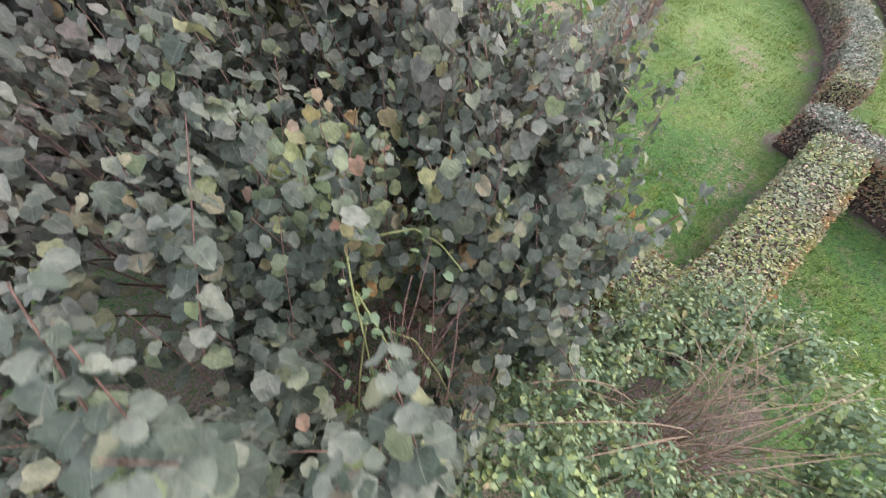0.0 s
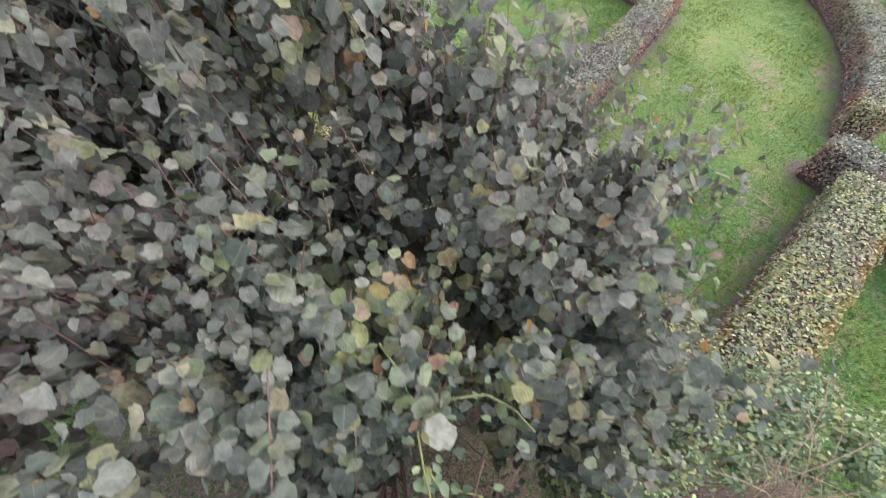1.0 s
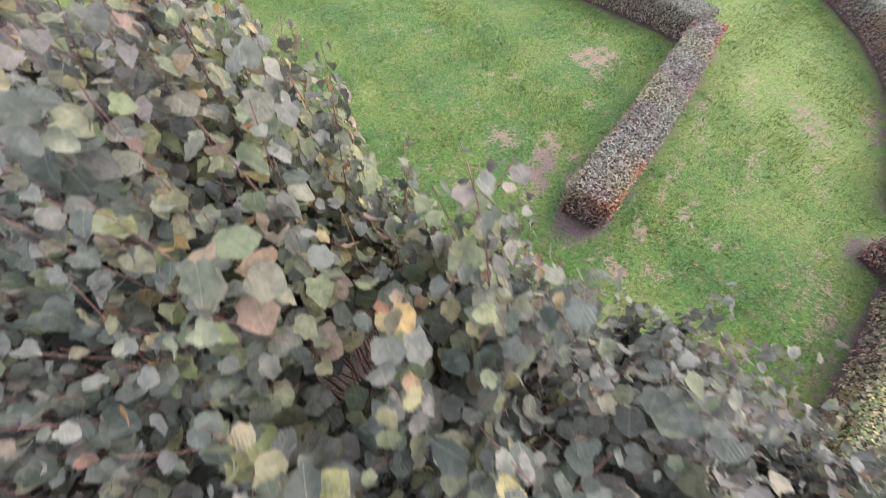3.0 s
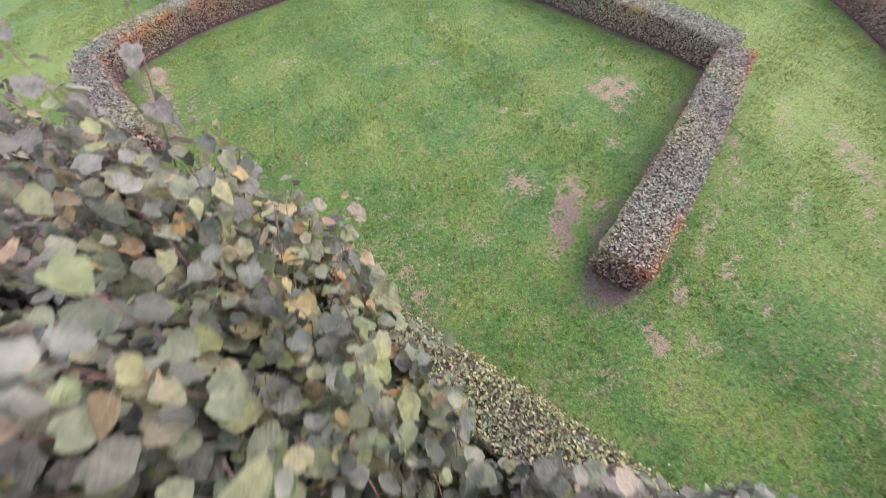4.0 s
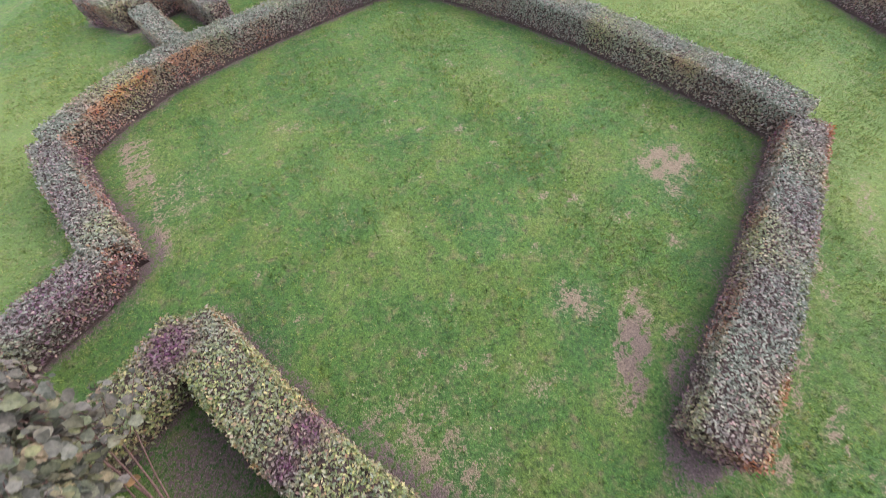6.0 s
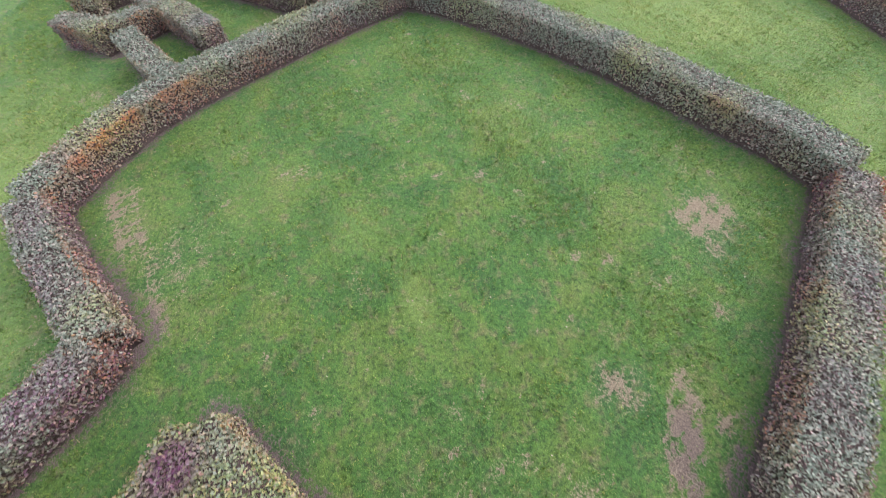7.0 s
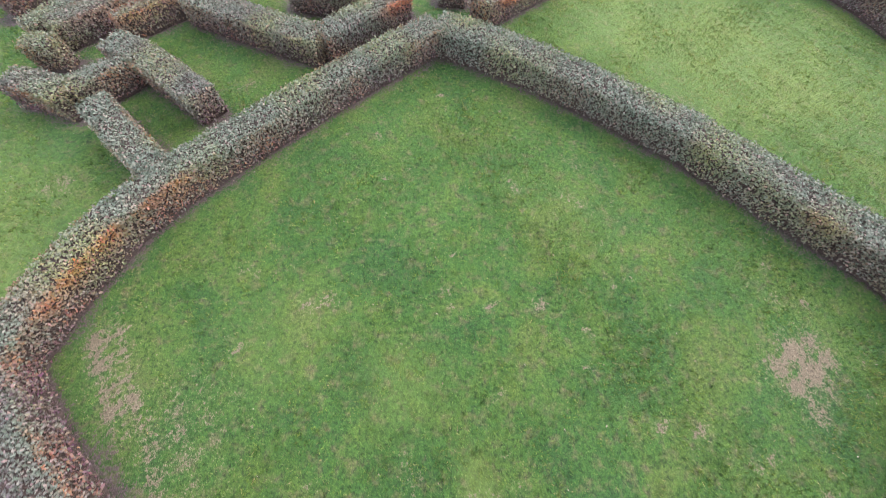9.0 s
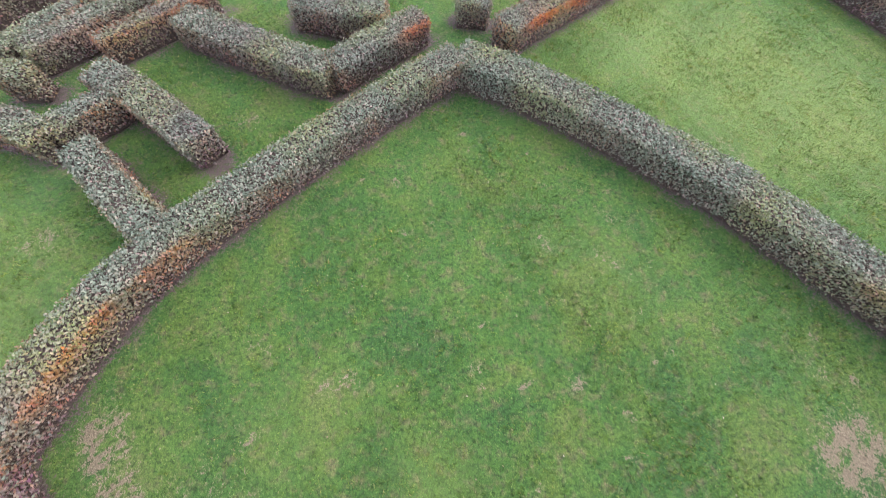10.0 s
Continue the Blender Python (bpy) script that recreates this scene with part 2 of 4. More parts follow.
def leaves_np(pos, normal, along, size, tv, tf, wide=None, curl=None, uneven=0.0):
    x, y, z = leaf_frames(normal, along)
    s = size[:, None, None]
    w = s if wide is None else s * wide[:, None, None]
    v = pos[:, None] + w * tv[None, :, :1] * x[:, None] + s * tv[None, :, 1:2] * y[:, None] + (s if curl is None else s * curl[:, None, None]) * tv[None, :, 2:] * z[:, None]
    if uneven:
        v = v + rng.normal(0, uneven, v.shape) * s
    f = tf[None] + (np.arange(len(pos)) * len(tv))[:, None, None]
    return v.reshape(-1, 3), f.reshape(-1, 3)


def tubes_np(paths, radii, sides=4):
    """Thin tapered stems along polylines (each an array of points) as quads."""
    vs, fs, base = [], [], 0
    for p, (r0, r1) in zip(paths, radii):
        p = np.asarray(p, float)
        t = unit(np.gradient(p, axis=0))
        ref = np.where(np.abs(t[:, 2:]) > 0.9, np.array([[1.0, 0, 0]]), np.array([[0, 0, 1.0]]))
        a = unit(np.cross(t, ref))
        b = np.cross(t, a)
        r = np.linspace(r0, r1, len(p))[:, None]
        ring = [p + r * (math.cos(q) * a + math.sin(q) * b) for q in np.arange(sides) * 2 * math.pi / sides]
        v = np.stack(ring, 1).reshape(-1, 3)
        i, j = np.meshgrid(np.arange(len(p) - 1), np.arange(sides), indexing="ij")
        k = (j + 1) % sides
        f = np.stack([i * sides + j, i * sides + k, (i + 1) * sides + k, (i + 1) * sides + j], -1).reshape(-1, 4) + base
        vs.append(v)
        fs.append(f)
        base += len(v)
    return np.concatenate(vs), np.concatenate(fs)


def wavy(p, scale, seed=0.0):
    """Smooth noise in -1..1 from a sum of turned sines, for arrays of points."""
    out = np.zeros(len(p))
    for k, (a, b, c, w) in enumerate(((1.0, 0.6, 0.3, 0.4), (-0.7, 1.1, 0.5, 0.3), (1.7, -1.3, 0.9, 0.2), (2.6, 2.1, -1.7, 0.1))):
        out += w * np.sin((a * p[:, 0] + b * p[:, 1] + c * (p[:, 2] if p.shape[1] > 2 else 0)) * scale + seed * (k + 1.3) + k)
    return out


# ---- hedges ----
HEDGES = []  # (points, width) of every run, for the soil beneath


def resample(pts, step):
    pts = np.asarray(pts, float)
    seg = np.linalg.norm(np.diff(pts, axis=0), axis=1)
    s = np.r_[0, np.cumsum(seg)]
    q = np.unique(np.r_[np.arange(0, s[-1], step), s])
    q = q[np.r_[True, np.diff(q) > 0.015]]
    return np.stack([np.interp(q, s, pts[:, k]) for k in (0, 1)], 1)


def offsets(line):
    """Mitred normals to the left of a line."""
    d = unit(np.diff(line, axis=0))
    a, b = np.r_[d[:1], d], np.r_[d, d[-1:]]
    t = unit(a + b)
    n = np.stack([-t[:, 1], t[:, 0]], 1)
    cosine = np.maximum((t * b).sum(1, keepdims=True), 0.6)
    return n / cosine, t


def hedge(pts, widths, height, label, warm=(), purple=(), gold=(), olive=0.0, leaf=0.044, density=2350, side=0.85, pink=0.0, rust=1.0, ends=(True, True)):
    """One clipped hedge run: a twiggy core, bare twigs low on the sides and a skin of small leaves.
    warm, purple, gold: (x, y, radius, strength) of patches of turned leaves."""
    line = resample(pts, 0.07)
    w0, w1 = widths if isinstance(widths, tuple) else (widths, widths)
    width = (w0 + w1) / 2
    HEDGES.append((line, width))
    nrm, tan = offsets(line)
    nrm = nrm * np.linspace(w0 / width, w1 / width, len(line))[:, None]
    root = thing("hedge", (line[0, 0], line[0, 1], 0), label, "hedge", "hedges of the maze")
    place = np.array([line[0, 0], line[0, 1], 0])
    hw = width / 2
    # core, its brown darkened as the shade behind the leaves
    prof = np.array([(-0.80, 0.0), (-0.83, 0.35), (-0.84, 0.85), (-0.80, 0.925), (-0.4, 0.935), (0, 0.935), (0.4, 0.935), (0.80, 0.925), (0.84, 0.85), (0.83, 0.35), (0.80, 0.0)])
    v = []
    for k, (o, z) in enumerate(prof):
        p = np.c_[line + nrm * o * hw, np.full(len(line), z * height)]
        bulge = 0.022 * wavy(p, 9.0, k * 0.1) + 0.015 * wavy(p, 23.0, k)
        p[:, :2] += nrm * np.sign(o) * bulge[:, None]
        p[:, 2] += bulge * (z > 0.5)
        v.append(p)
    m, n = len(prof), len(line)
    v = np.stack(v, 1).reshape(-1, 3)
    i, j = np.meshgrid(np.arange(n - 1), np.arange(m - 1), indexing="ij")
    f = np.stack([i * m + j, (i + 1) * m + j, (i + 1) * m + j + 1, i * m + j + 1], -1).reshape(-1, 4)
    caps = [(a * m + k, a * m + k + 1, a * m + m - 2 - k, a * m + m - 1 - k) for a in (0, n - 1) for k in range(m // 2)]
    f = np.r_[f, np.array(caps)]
    part("core", mesh_np("core", v - place, f, MAT_CORE), root, "dense brown twiggy inside of the hedge, darkened as shade")
    # leaves on the top, the sides and the ends
    seg = np.r_[0, np.cumsum(np.linalg.norm(np.diff(line, axis=0), axis=1))]
    length = seg[-1]

    def along(s):
        pick = np.clip(np.searchsorted(seg, s) - 1, 0, n - 2)
        u = ((s - seg[pick]) / (seg[pick + 1] - seg[pick]))[:, None]
        return line[pick] * (1 - u) + line[pick + 1] * u, nrm[pick] * (1 - u) + nrm[pick + 1] * u, tan[pick]

    count = int(length * width * density * 1.25)
    c, nn, tt = along(rng.uniform(0, length, count))
    o = rng.uniform(-1, 1, count)
    across = np.c_[c + nn * (o * hw)[:, None], o * 0]
    swell = 0.02 * wavy(c, 3.1, width) + 0.016 * wavy(across, 14.0, 1.0) + 0.020 * wavy(across, 48.0, 2.0)
    z = height * (1 - 0.06 * np.abs(o) ** 8) + swell + rng.normal(0, 0.017, count)
    pos = [np.c_[c + nn * (o * hw)[:, None], z]]
    nor = [np.c_[nn * (o ** 9 * 0.6)[:, None], np.ones(count)]]
    low = [np.zeros(count)]
    rim = [np.clip(np.abs(o) * 3.2 - 2.1, 0.2, 1)]
    count = int(length * height * 2 * density * side)
    c, nn, tt = along(rng.uniform(0, length, count))
    sg = rng.choice([-1.0, 1.0], count)
    q = rng.uniform(0.03, 1, count) ** 0.68
    out = hw * (0.95 + 0.05 * q) + 0.016 * wavy(np.c_[c, q * height], 8.0) + 0.020 * wavy(np.c_[c, q * height], 44.0, 3.0) - np.abs(rng.normal(0, 0.022, count)) + 0.014
    pos.append(np.c_[c + nn * (sg * out)[:, None], q * height])
    nor.append(np.c_[nn * sg[:, None], np.full(count, 0.2)])
    low.append(1 - q)
    rim.append(np.ones(count))
    for a, on in zip((0, -1), ends):
        if on:
            count = int(width * height * density * 1.0)
            o, q = rng.uniform(-1, 1, count), rng.uniform(0.05, 1, count) ** 0.72
            t = tan[a] * (-1 if a == 0 else 1)
            p = line[a] + nrm[a] * (o * hw)[:, None] + t * (0.03 - 0.05 * o[:, None] ** 4 + rng.normal(0, 0.02, count)[:, None])
            pos.append(np.c_[p, q * height])
            nor.append(np.c_[np.tile(t, (count, 1)), np.full(count, 0.35)])
            low.append(1 - q)
            rim.append(np.ones(count))
    pos, nor, low, rim = np.concatenate(pos), unit(np.concatenate(nor)), np.concatenate(low), np.concatenate(rim)
    k = len(pos)
    nor = unit(nor + rng.normal(0, 0.62, (k, 3)))
    ahead = rng.normal(0, 1, (k, 3)) + np.array([0, 0, 0.5])
    size = leaf * rng.uniform(0.7, 1.25, k)
    v, f = leaves_np(pos - place, nor, ahead, size, SMALL_V, SMALL_F)
    wall = low > 0
    mottle = wavy(pos, 3.4, 2.0) + 0.5 * wavy(pos, 9.0, 6.0)
    autumn = rust * np.clip(0.02 + wall * (0.30 + 0.5 * mottle + 0.25 * low) + 0.10 * mottle, 0, 0.9) * rng.uniform(0, 1, k) ** 1.2 * 0.75
    for x, y, r, s in warm:
        near = np.exp(-(((pos[:, :2] - (x, y)) / r) ** 2).sum(1)) * rim
        high = np.clip(1.25 - low * 1.9, 0.06, 1)
        autumn = np.maximum(autumn, np.clip(near * 1.3, 0, 1) * s * high * rng.uniform(0.4, 1, k))
    violet = np.clip(low * 0.8 * rust + pink + 0.06 + (0.24 + pink) * wavy(pos, 3.7, 9.0) - 0.35 * olive, 0, 0.9) * rng.uniform(0, 1, k)
    for x, y, r, s in purple:
        near = np.exp(-(((pos[:, :2] - (x, y)) / r) ** 2).sum(1))
        violet = np.maximum(violet, np.clip(near * 1.7, 0, 1) * s * rng.uniform(0.45, 1, k))
    ripe = np.clip(olive + 0.8 * wavy(pos, 3.1, 5.0) + 0.08, 0, 1) * rng.uniform(0, 1, k) ** 0.7
    for x, y, r, s in gold:
        near = np.exp(-(((pos[:, :2] - (x, y)) / r) ** 2).sum(1)) * rim
        ripe = np.maximum(ripe, near * s * rng.uniform(0.4, 1, k))
    rep = len(SMALL_V)
    part("foliage", mesh_np("foliage", v, f, MAT_HEDGE, attrs={"autumn": np.repeat(autumn, rep), "purple": np.repeat(violet, rep), "olive": np.repeat(ripe, rep)}), root, "small clipped leaves in mixed green", "stuff")
    # bare twigs low on both sides
    count = int(length * 26)
    c, nn, tt = along(rng.uniform(0, length, count))
    sg = rng.choice([-1.0, 1.0], count)[:, None]
    foot = np.c_[c + nn * sg * hw * rng.uniform(0.5, 0.9, (count, 1)), np.zeros(count)]
    tip = np.c_[c + nn * sg * hw * rng.uniform(0.93, 1.08, (count, 1)) + tt * rng.normal(0, 0.06, (count, 1)), height * rng.uniform(0.4, 0.85, count)]
    mid = (foot + tip) / 2 + rng.normal(0, 0.015, (count, 3))
    v, f = tubes_np(np.stack([foot, mid, tip], 1) - place, [(0.006, 0.002)] * count, 3)
    part("twig_growth", mesh_np("twig_growth", v, f, MAT_TWIG), root, "bare grey-brown twigs at the foot", "stuff")
    return root


# The lawn room: right arm, far right arm, far left arm with its stub, the left corner.
hedge([(3.72, 9.4), (2.63, 7.56), (1.93, 6.43), (1.38, 5.6), (0.87, 4.83)], (0.56, 0.64), 0.53, "long clipped hedge with greyish green top and rusty end", pink=0.16, warm=[(1.18, 4.78, 0.32, 1), (1.5, 5.35, 0.25, 0.8), (3.91, 9.15, 0.25, 1), (3.62, 8.7, 0.25, 0.8), (3.26, 8.19, 0.23, 0.5)], gold=[(0.75, 5.1, 0.36, 0.7), (1.57, 6.74, 0.34, 0.5)])
hedge([(3.72, 9.62), (3.23, 10.31), (2.54, 10.92), (1.84, 11.55), (0.87, 12.46), (-0.62, 13.51), (-1.48, 14.04), (-2.38, 14.52), (-3.28, 14.9)], 0.6, 0.58, "clipped green hedge closing the far side of the lawn", pink=-0.10, rust=0.35, warm=[(0.63, 11.84, 0.29, 0.5), (2.18, 10.81, 0.29, 0.4)])
hedge([(-3.35, 14.86), (-3.99, 14.34), (-5.27, 13.18), (-5.9, 12.54), (-6.46, 11.97), (-7.1, 11.3), (-7.62, 10.58), (-7.98, 9.75), (-8.27, 8.72)], 0.49, 0.58, "clipped green hedge with an orange stretch of autumn leaves", pink=-0.10, gold=[(-6.12, 11.18, 0.34, 0.8), (-5.01, 12.2, 0.34, 0.5), (-7.13, 10.25, 0.15, 1)], warm=[(-6.74, 11.04, 0.25, 1), (-7.01, 10.79, 0.21, 0.7), (-7.48, 10.21, 0.28, 1), (-7.76, 9.83, 0.28, 1), (-8, 9.46, 0.28, 0.9), (-5.41, 11.94, 0.34, 0.45), (-4.6, 12.8, 0.34, 0.4)])
hedge([(-7.2, 11.35), (-8.12, 12.12), (-8.72, 12.69)], 0.48, 0.54, "short clipped hedge spur joining the long hedge", pink=-0.10, ends=(False, True))
hedge([(-8.24, 8.62), (-7.55, 7.88), (-6.85, 7.3), (-6.22, 6.7)], 0.48, 0.56, "greyish clipped hedge turning at the lawn's gap", pink=0.2, ends=(True, True))
hedge([(-6.25, 6.66), (-6.5, 6.1), (-6.85, 5.5), (-7.6, 4.2)], 0.5, 0.56, "reddish brown clipped hedge beside the gap", pink=0.35, warm=[(-3.74, 3.54, 0.92, 0.35)], purple=[(-3.63, 3.78, 1.03, 0.65)], ends=(True, True))
# The near corner with purple tips, and its run to the right-hand hedge.
hedge([(-4.74, 5.78), (-4.08, 5.26), (-3.3, 4.7), (-2.71, 4.33), (-2.1, 3.98), (-1.4, 3.6), (-0.5, 3.1), (0.5, 2.5), (1.4, 1.95), (2.05, 1.5)], 0.6, 0.58, "clipped green and purple hedge with bare yellow edge", olive=0.95, gold=[(-3.44, 5.27, 0.23, 0.6), (-2.96, 4.98, 0.23, 0.7), (-2.5, 4.67, 0.23, 0.9), (-2.03, 4.4, 0.23, 1), (-1.57, 4.15, 0.23, 1), (-1.12, 3.89, 0.23, 0.9)], purple=[(-4.78, 5.55, 0.24, 1), (-3.12, 4.80, 0.16, 1), (-3.24, 4.48, 0.12, 1), (-2.41, 3.97, 0.10, 0.7)], ends=(True, False))
hedge([(-4.74, 5.8), (-4.88, 5.3), (-5.1, 4.92), (-5.4, 4.5), (-6, 3.7)], 0.58, 0.58, "clipped green hedge at the purple corner", olive=0.85, purple=[(-4.80, 5.52, 0.24, 1)], ends=(True, True))
hedge([(4.55, 3.85), (3.94, 3.15), (3.29, 2.46), (2.66, 1.8), (2.2, 1.3)], 0.54, 0.58, "yellow-green clipped hedge with a tan edge", olive=0.6, warm=[(4.03, 2.91, 0.18, 0.7), (3.72, 2.56, 0.18, 0.8), (3.4, 2.23, 0.18, 0.8), (3.1, 1.9, 0.18, 0.8), (2.81, 1.57, 0.18, 0.8), (2.49, 1.24, 0.18, 0.7)], ends=(False, True))
hedge([(4.56, 4.62), (4.72, 4.32), (4.86, 3.85), (5.1, 3.2), (5.5, 2.5)], 0.42, 0.56, "dark green clipped hedge crossing the yellow one", ends=(True, True))
# The round hedge that closes the maze on the outside.
hedge([(5.42, 5.35), (6, 6.25), (6.65, 7.4), (7.05, 8.6), (7.4, 10), (7.5, 11.5), (7.45, 12.7), (7.05, 13.9), (6.65, 15.2), (6.05, 16.6), (5.15, 17.9), (4, 19)], 0.44, 0.54, "long curved clipped hedge with brown side", warm=[(7.05, 13.82, 1.38, 0.45), (5.85, 17.13, 1.15, 0.4)], ends=(True, True))
hedge([(7.53, 6.59), (8.12, 7.89), (8.76, 9.52), (9.23, 10.76)], 0.4, 0.54, "outer curved hedge beyond the path", warm=[(8.0, 7.9, 1.0, 0.3)], ends=(True, True))
# The maze beyond the far left arm.
hedge([(-9.05, 14.15), (-8.42, 13.85), (-7.81, 13.42), (-7.1, 12.88)], 0.52, 0.54, "short clipped hedge block with rounded end", pink=0.12, ends=(True, True))
hedge([(-8.6, 13.8), (-9.3, 12.98)], 0.36, 0.52, "short clipped hedge link in the maze", ends=(False, False))
hedge([(-9.32, 12.87), (-9.85, 13.08), (-10.3, 13.14)], 0.48, 0.54, "greyish pink clipped hedge block in the maze", pink=0.15)
hedge([(-8.11, 15.51), (-7.44, 15.22), (-6.62, 14.88), (-5.92, 14.59), (-5.45, 14.48)], 0.55, 0.54, "clipped hedge with dark side beyond the lawn", gold=[(-5.81, 14.37, 0.46, 0.7)], pink=0.12, ends=(True, True))
hedge([(-5.42, 14.52), (-4.83, 15.1), (-4.38, 15.5), (-4, 15.83)], 0.49, 0.54, "clipped hedge arm with rusty end leaves", warm=[(-3.99, 15.41, 0.4, 1)], ends=(True, True))
hedge([(-6.3, 16.1), (-5.5, 15.93), (-4.65, 15.95)], 0.5, 0.54, "angled clipped hedge farther back in the maze")
hedge([(-2.5, 15.65), (-1.91, 16.15), (-1, 16.9), (0.1, 17.8)], 0.55, 0.56, "clipped hedge with a bright orange autumn side", warm=[(-1.71, 15.91, 0.46, 1.6), (-0.68, 16.4, 0.69, 2), (0.55, 17.31, 0.69, 1.6)])
hedge([(-3.3, 16.4), (-2.75, 16.35)], 0.4, 0.5, "small clipped hedge piece in the maze")
hedge([(-10.4, 14.6), (-9.95, 15.05), (-9.5, 15.6), (-9.05, 16.2)], 0.45, 0.48, "narrow clipped hedge at the back of the maze", warm=[(-9.9, 15.1, 0.6, 0.35)])
hedge([(-10.8, 14.55), (-10.37, 15.2), (-10, 15.75), (-9.55, 16.4)], 0.3, 0.48, "thin green clipped hedge at the back of the maze", olive=0.3)
hedge([(-9.32, 14.85), (-8.84, 15.3), (-8.38, 15.77), (-7.9, 16.3)], 0.3, 0.48, "rusty brown clipped hedge at the back of the maze", warm=[(-9.0, 15.1, 0.8, 0.7), (-8.2, 15.9, 0.8, 0.7)], pink=0.1)
hedge([(-10.5, 14.02), (-10.02, 14.05)], 0.36, 0.54, "small clipped hedge block in the maze")
hedge([(-11.85, 15.4), (-11.4, 16), (-10.95, 16.75)], 0.5, 0.9, "tall orange-brown autumn hedge behind the maze", warm=[(-11.7, 15.5, 0.8, 2.0), (-11.3, 16.2, 0.8, 2.0), (-10.9, 16.8, 0.8, 2.0)])

# ---- ground ----
BARE = [  # x, y, radii, turn in degrees, strength of the bare patches of the lawn
    (1.64, 8.97, 0.51, 0.41, 25, 0.95), (-0.17, 6.46, 0.35, 0.28, -1, 0.75), (0.45, 5.92, 0.21, 0.78, -17, 1.1), (-0.44, 8.2, 0.18, 0.11, 9, 0.5), (0.09, 8.19, 0.17, 0.12, -2, 0.5),
    (-1.78, 9.69, 0.17, 0.12, 1, 0.6), (1.27, 4.11, 0.15, 0.19, 5, 0.95), (1.76, 4.09, 0.28, 0.15, 11, 0.6), (1.17, 6.1, 0.15, 0.21, -27, 0.6), (-2.12, 6.13, 0.14, 0.12, -1, 0.5),
    (-2.59, 6.43, 0.12, 0.09, -2, 0.4), (-4.69, 9.66, 0.31, 0.2, -3, 0.4), (-3.42, 7.65, 0.15, 0.12, -3, 0.45), (3.2, 7.19, 0.15, 1.11, -16, 0.55), (2.38, 4.98, 0.15, 0.44, -24, 0.5),
    (-6.64, 7.39, 0.93, 1.55, 148, 0.5), (-0.74, 5.42, 0.4, 0.29, -1, 0.45), (0.79, 4.5, 0.45, 0.26, 2, 0.45), (0.41, 3.65, 0.8, 0.27, 16, 0.4), (5.01, 7.21, 0.32, 0.9, -8, 0.65),
    (3.68, 4.16, 0.34, 0.91, -30, 0.45), (2.83, 0.99, 0.23, 0.63, -35, 0.8), (1.85, 0.37, 0.55, 0.4, 2, 0.95), (3.48, 1.68, 0.22, 0.88, -35, 0.5), (2.11, 2.33, 0.51, 0.23, -29, 0.75),
    (-9.13, 11.44, 0.35, 0.28, 1, 0.5), (-7.18, 8.91, 0.29, 1.04, 24, 0.36), (-6.3, 7.72, 0.3, 0.48, 39, 0.36), (4.31, 8.06, 0.16, 1.05, -20, 0.5), (3.75, 6.21, 0.15, 0.88, -30, 0.5),
    (4.61, 6.05, 0.15, 0.74, -12, 0.5), (-2.25, 3.33, 1.9, 1.22, 87, 0.8), (0.91, 5.7, 0.14, 0.36, -27, 0.7), (1.62, 8.58, 0.23, 0.58, -12, 0.6), (-6.84, 13.74, 0.28, 0.17, -3, 0.5),
    (-1.09, 11.42, 0.63, 0.15, -31, 0.4), (1.54, 9.94, 0.5, 0.15, -38, 0.4), (1.39, 13.54, 0.67, 0.27, -33, 0.4), (-7.83, 10.48, 0.27, 0.4, 1, 0.3),
]
rng_flecks = np.random.default_rng(3)
BARE += [  # worn tracks beside the long hedge and along the feet of the others
    (3.37, 7.53, 0.10, 1.2, -30, 0.55), (2.40, 5.85, 0.11, 0.9, -30, 0.6), (1.72, 4.78, 0.13, 0.35, -30, 0.7), (2.45, 5.15, 0.12, 0.45, -32, 0.6), (0.86, 7.88, 0.12, 0.10, 0, 0.6),
    (1.36, 7.44, 0.12, 0.22, -20, 0.6), (0.47, 7.87, 0.18, 0.12, 0, 0.5), (-1.28, 5.65, 0.16, 0.10, 0, 0.6), (-1.59, 5.59, 0.12, 0.14, 20, 0.6), (0.99, 6.10, 0.16, 0.20, 0, 0.75),
    (-6.98, 8.36, 0.24, 0.45, 35, 0.85), (-6.11, 7.17, 0.22, 0.45, 40, 0.8), (-7.40, 8.95, 0.28, 0.45, 30, 0.8), (-0.84, 12.08, 0.40, 0.12, -32, 0.5), (-2.04, 11.57, 0.25, 0.12, 0, 0.5),
    (6.12, 7.30, 0.25, 0.80, -25, 0.75), (3.67, 3.75, 0.20, 0.60, -38, 0.6), (2.42, 2.34, 0.40, 0.20, -32, 0.8), (-4.85, 9.64, 0.30, 0.15, 10, 0.55), (-4.06, 11.77, 0.14, 0.10, 0, 0.55),
]
BARE += [(*rng_flecks.uniform((-7.8, 4.2), (3.2, 13.8)), *rng_flecks.uniform(0.035, 0.14, 2), rng_flecks.uniform(0, 180), rng_flecks.uniform(0.3, 0.66)) for _ in range(170)]
PALE_SUNLIT = [  # paler stretches of the lawn; in the far ones light and haze are painted
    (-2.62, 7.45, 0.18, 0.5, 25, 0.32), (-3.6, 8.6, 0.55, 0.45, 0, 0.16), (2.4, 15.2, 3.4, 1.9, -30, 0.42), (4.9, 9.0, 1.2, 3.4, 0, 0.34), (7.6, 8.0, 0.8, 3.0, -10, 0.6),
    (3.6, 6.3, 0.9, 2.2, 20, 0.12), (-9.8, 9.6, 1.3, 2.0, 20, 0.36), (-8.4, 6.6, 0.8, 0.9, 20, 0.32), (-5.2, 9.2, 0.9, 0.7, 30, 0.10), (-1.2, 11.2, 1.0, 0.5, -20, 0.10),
]


